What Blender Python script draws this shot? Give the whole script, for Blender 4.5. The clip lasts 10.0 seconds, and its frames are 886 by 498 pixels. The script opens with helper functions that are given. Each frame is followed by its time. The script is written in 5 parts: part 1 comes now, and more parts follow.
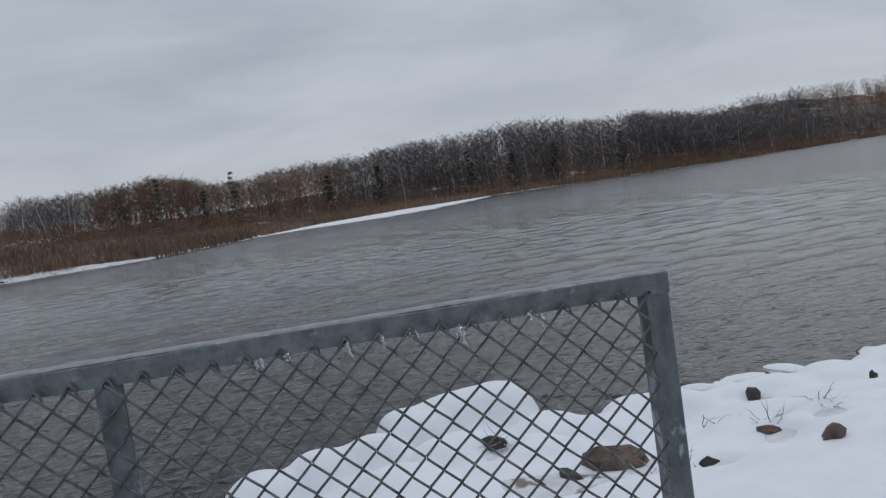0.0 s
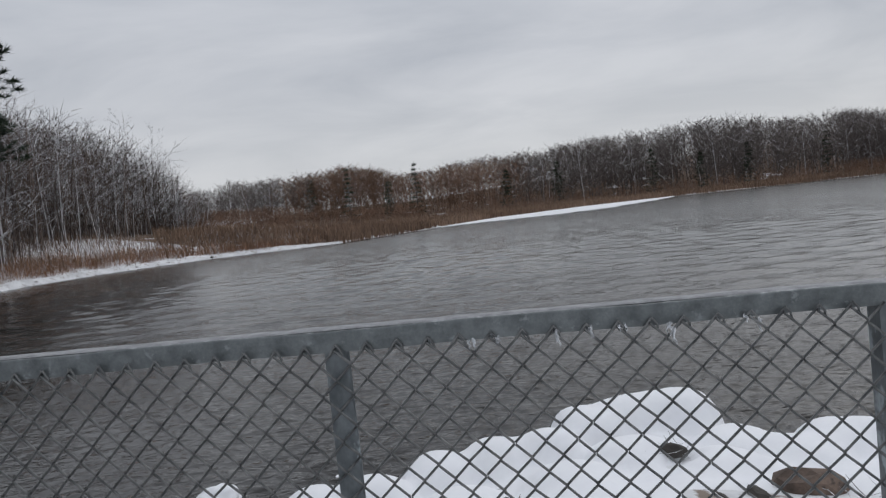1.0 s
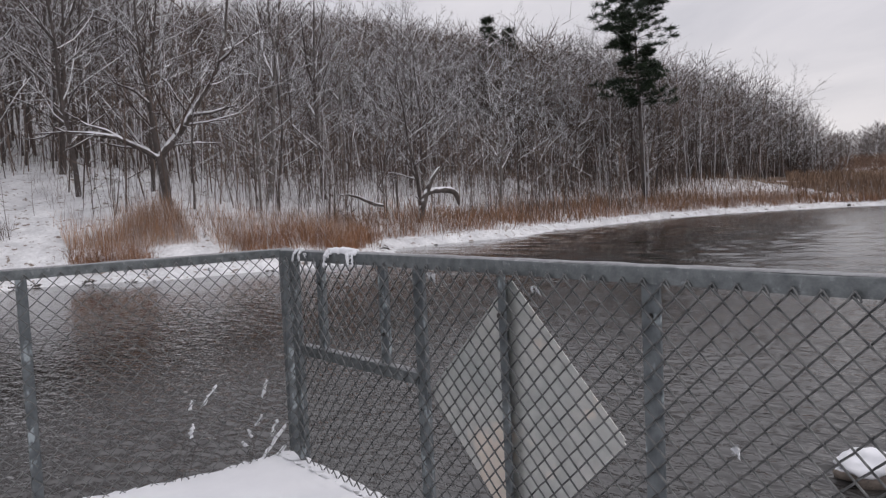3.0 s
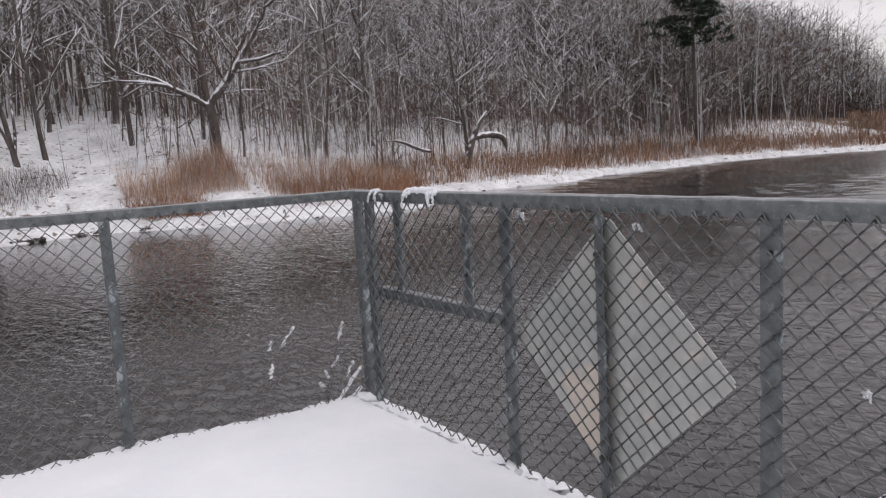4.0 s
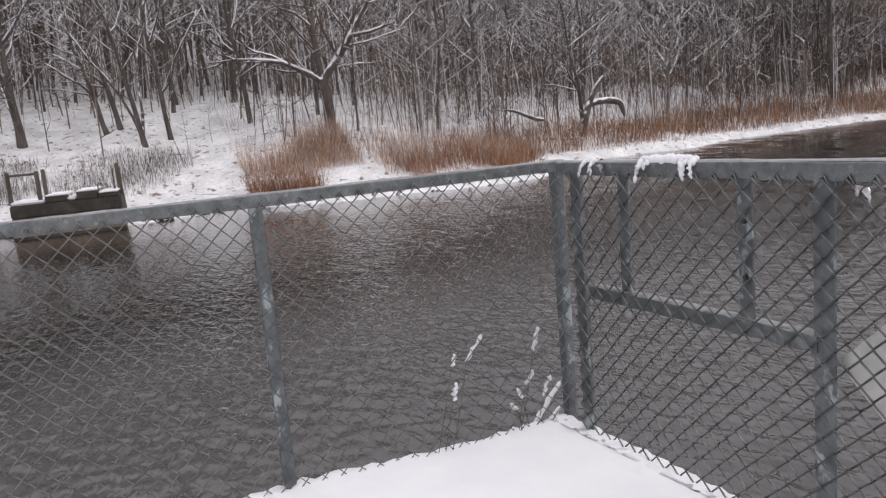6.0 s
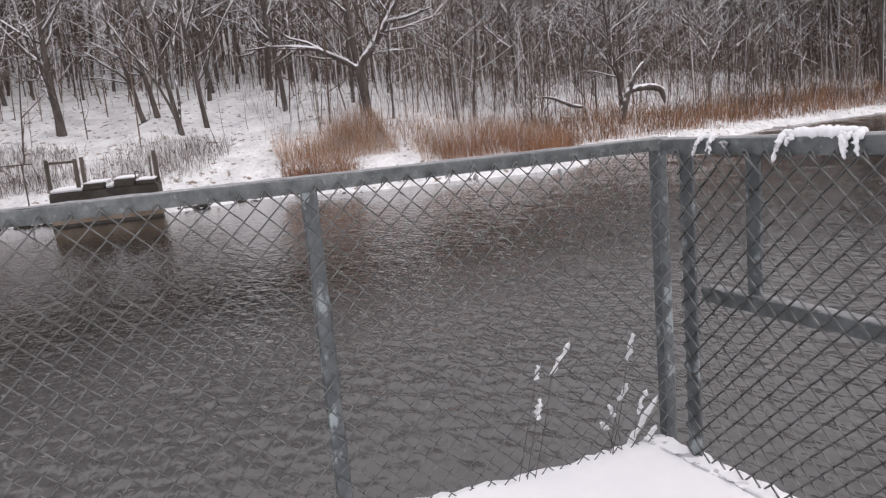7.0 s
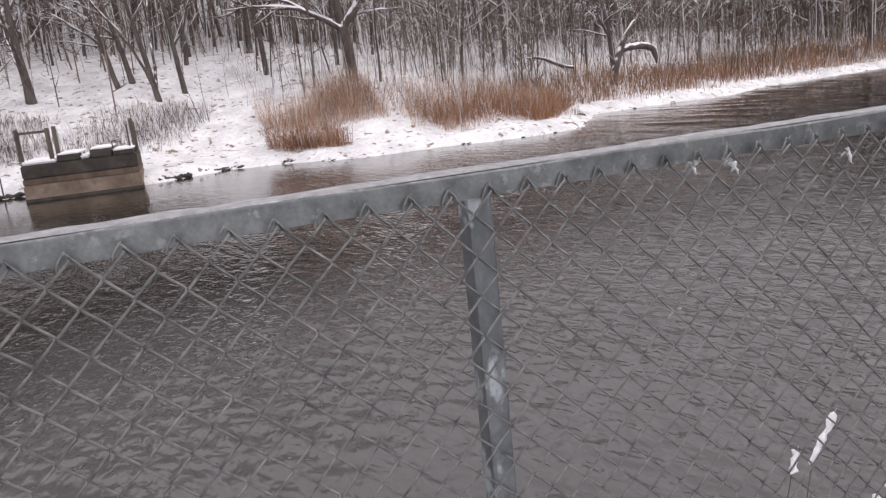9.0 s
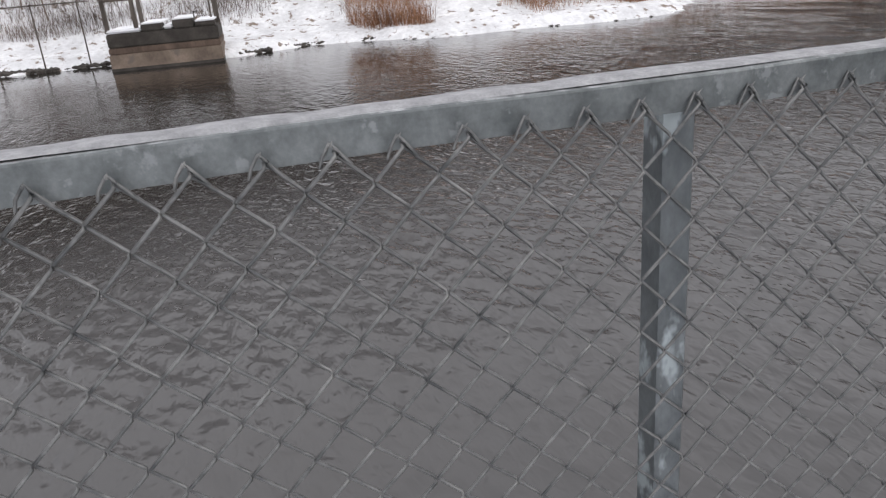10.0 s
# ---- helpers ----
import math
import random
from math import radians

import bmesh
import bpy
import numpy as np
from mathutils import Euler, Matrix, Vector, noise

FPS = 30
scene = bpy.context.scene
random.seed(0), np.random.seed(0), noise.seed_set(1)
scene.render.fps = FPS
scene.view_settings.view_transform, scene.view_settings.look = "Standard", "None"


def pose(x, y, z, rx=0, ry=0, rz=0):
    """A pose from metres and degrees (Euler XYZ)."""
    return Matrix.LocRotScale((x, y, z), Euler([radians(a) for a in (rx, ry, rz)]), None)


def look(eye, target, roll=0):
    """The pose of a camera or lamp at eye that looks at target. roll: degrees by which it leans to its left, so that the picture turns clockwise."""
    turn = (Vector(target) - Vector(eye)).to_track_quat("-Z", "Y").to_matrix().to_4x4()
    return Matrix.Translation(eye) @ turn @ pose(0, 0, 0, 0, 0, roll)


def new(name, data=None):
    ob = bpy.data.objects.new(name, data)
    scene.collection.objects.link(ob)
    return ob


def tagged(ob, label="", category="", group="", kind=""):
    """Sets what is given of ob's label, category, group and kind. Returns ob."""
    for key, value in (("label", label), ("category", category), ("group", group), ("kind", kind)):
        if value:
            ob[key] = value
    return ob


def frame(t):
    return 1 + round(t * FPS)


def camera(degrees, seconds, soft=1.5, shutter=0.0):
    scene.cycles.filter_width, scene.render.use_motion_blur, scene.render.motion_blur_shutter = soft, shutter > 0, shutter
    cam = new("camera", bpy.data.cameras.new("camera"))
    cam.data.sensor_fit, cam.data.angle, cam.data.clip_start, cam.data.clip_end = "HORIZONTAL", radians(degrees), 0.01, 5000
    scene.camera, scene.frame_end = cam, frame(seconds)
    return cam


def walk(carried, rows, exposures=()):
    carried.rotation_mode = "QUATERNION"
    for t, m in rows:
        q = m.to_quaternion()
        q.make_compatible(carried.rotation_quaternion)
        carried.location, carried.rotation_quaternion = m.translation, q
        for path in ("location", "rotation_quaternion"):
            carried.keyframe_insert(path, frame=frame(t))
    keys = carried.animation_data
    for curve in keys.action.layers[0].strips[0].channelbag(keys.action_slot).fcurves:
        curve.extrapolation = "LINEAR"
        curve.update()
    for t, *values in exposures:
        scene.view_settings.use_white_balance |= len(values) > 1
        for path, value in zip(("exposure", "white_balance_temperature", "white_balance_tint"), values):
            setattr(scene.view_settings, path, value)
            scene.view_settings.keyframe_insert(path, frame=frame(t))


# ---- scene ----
cam = camera(61.6, 10.0, soft=1.3)
PATH = [
    (0, (3.721, -1.555, 1.294), (4.014, 0.418, 1.149), -8.4),
    (0.5, (3.678, -1.578, 1.293), (3.72, 0.418, 1.177), -7.5),
    (1, (3.637, -1.596, 1.295), (3.466, 0.394, 1.196), -6.1),
    (1.5, (3.562, -1.581, 1.287), (2.942, 0.318, 1.204), -5.2),
    (2, (3.477, -1.635, 1.286), (2.401, 0.049, 1.217), -4.3),
    (2.5, (3.431, -1.689, 1.285), (2.04, -0.254, 1.211), -3.2),
    (2.7, (3.404, -1.686, 1.277), (1.929, -0.338, 1.187), -3.0),
    (3.8, (3.247, -1.741, 1.243), (1.637, -0.571, 1.038), -2.6),
    (4, (3.205, -1.761, 1.236), (1.594, -0.606, 0.974), -3.3),
    (4.5, (3.052, -1.728, 1.217), (1.429, -0.608, 0.879), -3.6),
    (5, (2.772, -1.634, 1.232), (1.043, -0.678, 0.922), -4.7),
    (6.3, (2.190, -1.693, 1.226), (0.417, -0.827, 0.901), -5.4),
    (6.5, (2.094, -1.664, 1.224), (0.299, -0.844, 0.897), -5.6),
    (7, (1.884, -1.637, 1.186), (0.093, -0.813, 0.847), -5.2),
    (7.5, (1.600, -1.677, 1.195), (-0.172, -0.815, 0.849), -5.0),
    (8, (1.286, -1.631, 1.180), (-0.436, -0.690, 0.795), -4.6),
    (8.5, (1.107, -1.622, 1.230), (-0.622, -0.696, 0.835), -5.3),
    (9, (0.891, -1.672, 1.210), (-0.864, -0.817, 0.772), -5.9),
    (9.5, (0.692, -1.690, 1.200), (-1.053, -0.871, 0.665), -3.5),
    (10, (0.552, -1.634, 1.199), (-1.211, -1.016, 0.485), -4.8),
]
walk(cam, [(t, look(eye, target, roll)) for t, eye, target, roll in PATH],
     exposures=[(0.0, -0.45, 5900, 10), (1.0, -0.2, 6250, 11), (2.0, 0.05, 6450, 15), (2.5, 0.05, 6500, 17), (4.0, 0.25, 6650, 17), (4.5, 0.30, 6700, 17), (5.2, 0.38, 6700, 17), (6.5, 0.50, 6750, 17),
                (8.5, 0.72, 6800, 20), (9.5, 0.74, 6800, 19), (10.0, 0.68, 6600, 14)])

WATER_Z = -0.9

# ---- sky and sun ----
SUN_ELEV, SUN_ROT = radians(40), radians(35)
world = bpy.data.worlds.new("overcast_sky")
scene.world = world
world.use_nodes = True
wn, wl = world.node_tree.nodes, world.node_tree.links
wn.clear()


def wnode(kind, **values):
    n = wn.new(kind)
    for k, v in values.items():
        n.inputs[k].default_value = v
    return n


w_coord = wn.new("ShaderNodeTexCoord")
w_split = wn.new("ShaderNodeSeparateXYZ")
wl.new(w_coord.outputs["Generated"], w_split.inputs[0])
w_sky = wn.new("ShaderNodeTexSky")
w_sky.sky_type, w_sky.sun_disc, w_sky.sun_elevation, w_sky.sun_rotation = "NISHITA", False, SUN_ELEV, SUN_ROT
w_skyscale = wnode("ShaderNodeVectorMath")
w_skyscale.operation = "SCALE"
w_skyscale.inputs["Scale"].default_value = 0.10
wl.new(w_sky.outputs[0], w_skyscale.inputs[0])
# flat cloud deck: the direction divided by its height
w_add = wnode("ShaderNodeMath")
w_add.operation = "ADD"
w_add.inputs[1].default_value = 0.17
w_max = wnode("ShaderNodeMath")
w_max.operation = "MAXIMUM"
w_max.inputs[1].default_value = 0.0
wl.new(w_split.outputs["Z"], w_max.inputs[0])
wl.new(w_max.outputs[0], w_add.inputs[0])
w_div = wn.new("ShaderNodeVectorMath")
w_div.operation = "DIVIDE"
w_comb = wn.new("ShaderNodeCombineXYZ")
for i in range(3):
    wl.new(w_add.outputs[0], w_comb.inputs[i])
wl.new(w_coord.outputs["Generated"], w_div.inputs[0])
wl.new(w_comb.outputs[0], w_div.inputs[1])
w_map = wn.new("ShaderNodeMapping")
w_map.inputs["Rotation"].default_value = (0, 0, radians(-20))
w_map.inputs["Scale"].default_value = (0.75, 0.9, 0.01)
wl.new(w_div.outputs[0], w_map.inputs[0])
w_noise = wnode("ShaderNodeTexNoise", Scale=1.3, Detail=6.0, Roughness=0.55, Distortion=0.4)
wl.new(w_map.outputs[0], w_noise.inputs["Vector"])
w_ramp = wn.new("ShaderNodeValToRGB")
w_ramp.color_ramp.elements[0].position, w_ramp.color_ramp.elements[0].color = 0.34, (0.535, 0.555, 0.585, 1)
w_ramp.color_ramp.elements[1].position, w_ramp.color_ramp.elements[1].color = 0.66, (0.72, 0.728, 0.742, 1)
wl.new(w_noise.outputs[0], w_ramp.inputs[0])
# brighter, slightly warm strip towards the horizon
w_hz = wn.new("ShaderNodeMapRange")
for k, v in (("From Min", 0.0), ("From Max", 0.20), ("To Min", 0.7), ("To Max", 0.0)):
    w_hz.inputs[k].default_value = v
wl.new(w_split.outputs["Z"], w_hz.inputs[0])
w_hmix = wn.new("ShaderNodeMixRGB")
w_hmix.inputs["Color2"].default_value = (0.83, 0.82, 0.79, 1)
wl.new(w_hz.outputs[0], w_hmix.inputs["Fac"])
wl.new(w_ramp.outputs[0], w_hmix.inputs["Color1"])
w_mix = wn.new("ShaderNodeMixRGB")
w_mix.inputs["Fac"].default_value = 0.96
wl.new(w_skyscale.outputs[0], w_mix.inputs["Color1"])
wl.new(w_hmix.outputs[0], w_mix.inputs["Color2"])
w_bg = wnode("ShaderNodeBackground", Strength=0.97)
w_out = wn.new("ShaderNodeOutputWorld")
# an even cloud deck is brighter overhead than near the horizon
w_top = wn.new("ShaderNodeMapRange")
for k, v in (("From Min", 0.22), ("From Max", 0.75), ("To Min", 1.0), ("To Max", 1.5)):
    w_top.inputs[k].default_value = v
wl.new(w_split.outputs["Z"], w_top.inputs[0])
w_lift = wn.new("ShaderNodeVectorMath")
w_lift.operation = "SCALE"
wl.new(w_mix.outputs[0], w_lift.inputs[0])
wl.new(w_top.outputs[0], w_lift.inputs["Scale"])
wl.new(w_lift.outputs[0], w_bg.inputs["Color"])
wl.new(w_bg.outputs[0], w_out.inputs[0])

sun_data = bpy.data.lights.new("sun", "SUN")
sun_data.energy, sun_data.angle, sun_data.color = 0.55, radians(55), (1.0, 0.97, 0.92)
sun = new("sun", sun_data)
sun.matrix_world = look((60 * math.sin(SUN_ROT), 60 * math.cos(SUN_ROT), 60 * math.tan(SUN_ELEV)), (0, 0, 0))


# ---- materials ----
def material(name, low, high, rough=0.8, scale=8.0, metal=0.0, bump=0.0, bump_scale=40.0, stretch=(1, 1, 1),
             snow=None, island=0.0, spots=None, coords="Object", detail=5.0, extra=None, fleck=0.35, dusted=0.0):
    """Two-colour noise with fine relief. snow=(from, to): how steep a face may be and still hold snow.
    island: brightness change from piece to piece. dusted: share of the pieces that carry snow. spots=(colour, scale, threshold): stains with a shape of their own."""
    m = bpy.data.materials.new(name)
    m.use_nodes = True
    n, l = m.node_tree.nodes, m.node_tree.links
    b = n["Principled BSDF"]
    tc = n.new("ShaderNodeTexCoord")
    mp = n.new("ShaderNodeMapping")
    mp.inputs["Scale"].default_value = stretch
    l.new(tc.outputs[coords], mp.inputs[0])

    def tex(s, det=detail, rgh=0.6):
        t = n.new("ShaderNodeTexNoise")
        t.inputs["Scale"].default_value, t.inputs["Detail"].default_value, t.inputs["Roughness"].default_value = s, det, rgh
        l.new(mp.outputs[0], t.inputs["Vector"])
        return t

    def ramp(src, a, c, ca=(0, 0, 0, 1), cb=(1, 1, 1, 1)):
        r = n.new("ShaderNodeValToRGB")
        r.color_ramp.elements[0].position, r.color_ramp.elements[0].color = a, ca
        r.color_ramp.elements[1].position, r.color_ramp.elements[1].color = c, cb
        l.new(src, r.inputs[0])
        return r

    def mix(fac, a, c, mode="MIX"):
        x = n.new("ShaderNodeMixRGB")
        x.blend_type = mode
        for key, val in (("Fac", fac), ("Color1", a), ("Color2", c)):
            if isinstance(val, bpy.types.NodeSocket):
                l.new(val, x.inputs[key])
            else:
                x.inputs[key].default_value = val if key == "Fac" else (*val, 1)
        return x.outputs[0]

    big = tex(scale)
    col = ramp(big.outputs[0], 0.32, 0.68, (*low, 1), (*high, 1)).outputs[0]
    grain = tex(scale * 7.3, 3.0)
    col = mix(fleck, col, ramp(grain.outputs[0], 0.3, 0.7, (0.6, 0.6, 0.6, 1), (1.25, 1.25, 1.25, 1)).outputs[0], "MULTIPLY")
    if island:
        geo = n.new("ShaderNodeNewGeometry")
        info = n.new("ShaderNodeObjectInfo")
        s = n.new("ShaderNodeMath")
        s.operation = "ADD"
        l.new(geo.outputs["Random Per Island"], s.inputs[0])
        l.new(info.outputs["Random"], s.inputs[1])
        f = n.new("ShaderNodeMath")
        f.operation = "FRACT"
        l.new(s.outputs[0], f.inputs[0])
        col = mix(island, col, ramp(f.outputs[0], 0.0, 1.0, (0.25, 0.22, 0.2, 1), (1.9, 1.75, 1.5, 1)).outputs[0], "MULTIPLY")
    if spots:
        t = tex(spots[1], 4.0)
        col = mix(ramp(t.outputs[0], spots[2], spots[2] + 0.06).outputs[0], col, spots[0])
    if dusted:
        geo3 = n.new("ShaderNodeNewGeometry")
        cut = n.new("ShaderNodeMath")
        cut.operation = "GREATER_THAN"
        cut.inputs[1].default_value = 1.0 - dusted
        l.new(geo3.outputs["Random Per Island"], cut.inputs[0])
        col = mix(cut.outputs[0], col, (0.72, 0.72, 0.74))
    if snow:
        geo2 = n.new("ShaderNodeNewGeometry")
        sp = n.new("ShaderNodeSeparateXYZ")
        l.new(geo2.outputs["Normal"], sp.inputs[0])
        t = n.new("ShaderNodeTexNoise")
        t.inputs["Scale"].default_value, t.inputs["Detail"].default_value = snow[2] if len(snow) > 2 else 3.0, 3.0
        l.new(tc.outputs["Object"], t.inputs["Vector"])
        a = n.new("ShaderNodeMath")
        a.operation = "MULTIPLY_ADD"
        a.inputs[1].default_value, a.inputs[2].default_value = 1.3, -0.65
        l.new(t.outputs[0], a.inputs[0])
        c = n.new("ShaderNodeMath")
        c.operation = "ADD"
        l.new(sp.outputs["Z"], c.inputs[0])
        l.new(a.outputs[0], c.inputs[1])
        r = n.new("ShaderNodeMapRange")
        r.inputs["From Min"].default_value, r.inputs["From Max"].default_value = snow[0], snow[1]
        l.new(c.outputs[0], r.inputs[0])
        col = mix(r.outputs[0], col, (0.80, 0.81, 0.84))
    l.new(col, b.inputs["Base Color"])
    b.inputs["Roughness"].default_value, b.inputs["Metallic"].default_value = rough, metal
    if bump:
        bt = tex(bump_scale, 4.0)
        bp = n.new("ShaderNodeBump")
        bp.inputs["Strength"].default_value, bp.inputs["Distance"].default_value = 1.0, bump
        l.new(bt.outputs[0], bp.inputs["Height"])
        l.new(bp.outputs[0], b.inputs["Normal"])
    if extra:
        for k, v in extra.items():
            b.inputs[k].default_value = v
    return m


M_SNOW = material("snow", (0.75, 0.76, 0.79), (0.81, 0.82, 0.84), 0.75, 3.0, bump=0.0012, bump_scale=9.0, fleck=0.03)
M_GROUND = material("snowy_ground", (0.52, 0.525, 0.54), (0.79, 0.80, 0.81), 0.8, 0.9, bump=0.05, bump_scale=3.0,
                    spots=((0.19, 0.15, 0.12), 3.1, 0.585), detail=8.0)
M_MARSHGROUND = material("matted_marsh_grass", (0.085, 0.055, 0.04), (0.17, 0.115, 0.08), 0.95, 0.12, bump=0.05, bump_scale=1.2,
                         spots=((0.70, 0.71, 0.73), 0.09, 0.60), detail=7.0)
M_GALV = material("galvanised_steel", (0.085, 0.096, 0.099), (0.178, 0.194, 0.198), 0.42, 21.0, 0.45, bump=0.0006, bump_scale=120.0, snow=(0.95, 1.7, 40.0),
                  spots=((0.205, 0.222, 0.228), 30.0, 0.60))
M_WIRE = material("galvanised_wire", (0.066, 0.070, 0.072), (0.21, 0.212, 0.208), 0.38, 30.0, 0.45, bump=0.0004, bump_scale=300.0)
M_SIGNBACK = material("bare_aluminium", (0.39, 0.415, 0.405), (0.57, 0.56, 0.53), 0.4, 3.0, 0.4, bump=0.0003, bump_scale=60.0,
                      spots=((0.66, 0.585, 0.51), 2.6, 0.56))
M_POST = material("spangled_zinc_steel", (0.075, 0.086, 0.092), (0.17, 0.188, 0.196), 0.4, 17.0, 0.4, bump=0.0006, bump_scale=120.0,
                  spots=((0.34, 0.385, 0.40), 13.0, 0.575), stretch=(1, 1, 0.6))
M_BOLT = material("dark_bolt", (0.03, 0.03, 0.03), (0.06, 0.055, 0.05), 0.6, 60.0, 0.5)
M_CONCRETE = material("weathered_concrete", (0.125, 0.095, 0.074), (0.27, 0.212, 0.168), 0.9, 1.6, bump=0.008, bump_scale=25.0,
                      spots=((0.17, 0.14, 0.12), 2.3, 0.6))
M_STAINED = material("rust_stained_concrete", (0.075, 0.052, 0.04), (0.17, 0.12, 0.092), 0.9, 2.4, bump=0.01, bump_scale=18.0, stretch=(1, 1, 0.5))
M_CONCRETE_DARK = material("wet_dark_concrete", (0.03, 0.026, 0.022), (0.075, 0.066, 0.058), 0.85, 2.2, bump=0.01, bump_scale=20.0)
M_TIMBER = material("grey_timber", (0.06, 0.05, 0.045), (0.14, 0.12, 0.10), 0.85, 3.0, bump=0.004, bump_scale=50.0,
                    stretch=(4, 4, 0.6), snow=(0.7, 0.9))
M_BARK = material("grey_bark", (0.05, 0.042, 0.039), (0.135, 0.115, 0.106), 0.95, 5.0, bump=0.012, bump_scale=22.0,
                  stretch=(1, 1, 0.35), snow=(0.34, 0.54, 3.0))
M_BARK_PALE = material("pale_bark", (0.11, 0.098, 0.09), (0.25, 0.23, 0.215), 0.9, 4.0, bump=0.008, bump_scale=22.0,
                       stretch=(1, 1, 0.4), snow=(0.18, 0.42, 4.0))
M_TWIG = material("snow_dusted_twigs", (0.055, 0.042, 0.038), (0.125, 0.10, 0.09), 0.95, 2.0, snow=(0.38, 0.62, 5.0), island=0.3)
M_TWIG_BARE = material("grey_brown_branches", (0.055, 0.044, 0.041), (0.13, 0.105, 0.097), 0.95, 2.0, snow=(0.45, 0.8, 5.0), island=0.35)
M_TWIG_FAR = material("bare_brown_twigs", (0.085, 0.074, 0.073), (0.165, 0.147, 0.144), 0.95, 0.03, island=0.3, dusted=0.05)
M_TWIG_BACK = material("grey_brown_twigs", (0.068, 0.055, 0.051), (0.19, 0.155, 0.145), 0.95, 0.1, island=0.7, dusted=0.17)
M_BRUSH = material("russet_brush_twigs", (0.125, 0.078, 0.055), (0.225, 0.145, 0.105), 0.95, 0.05, island=0.4)
M_UNDER = material("thin_stems", (0.065, 0.05, 0.045), (0.17, 0.135, 0.12), 0.95, 0.4, snow=(0.4, 0.7, 6.0), island=0.5, dusted=0.14)
M_GRASS = material("snow_dusted_grass", (0.11, 0.085, 0.072), (0.24, 0.19, 0.165), 0.95, 0.4, island=0.5, dusted=0.58)
M_REED = material("dry_reeds", (0.23, 0.142, 0.098), (0.45, 0.30, 0.218), 0.9, 0.25, island=0.75, dusted=0.1)
M_SEDGE = material("russet_sedge", (0.19, 0.095, 0.055), (0.34, 0.19, 0.115), 0.9, 0.6, island=0.65, dusted=0.05)
M_MARSH = material("marsh_reeds", (0.14, 0.092, 0.064), (0.27, 0.19, 0.142), 0.95, 0.03, island=0.35)
M_NEEDLE = material("pine_needles", (0.010, 0.022, 0.012), (0.03, 0.055, 0.028), 0.7, 1.0, island=0.4, snow=(0.92, 1.1, 3.0))
M_ROCK = material("granite_boulder", (0.10, 0.085, 0.075), (0.30, 0.25, 0.21), 0.9, 5.0, bump=0.01, bump_scale=30.0,
                  snow=(0.42, 0.55, 5.0), spots=((0.05, 0.045, 0.04), 9.0, 0.6))
M_ROCK_BARE = material("brown_boulder", (0.055, 0.04, 0.032), (0.19, 0.135, 0.105), 0.85, 6.0, bump=0.008, bump_scale=30.0,
                       spots=((0.05, 0.04, 0.035), 9.0, 0.6))
M_FROST = material("grey_frost", (0.19, 0.194, 0.203), (0.33, 0.335, 0.345), 0.8, 40.0, bump=0.001, bump_scale=200.0)
M_DRIP = material("milky_ice", (0.70, 0.72, 0.75), (0.82, 0.84, 0.86), 0.25, 30.0, extra={"Transmission Weight": 0.65, "IOR": 1.31})
M_ICE = material("snow_covered_ice", (0.70, 0.71, 0.73), (0.83, 0.84, 0.86), 0.6, 0.3, bump=0.01, bump_scale=4.0)


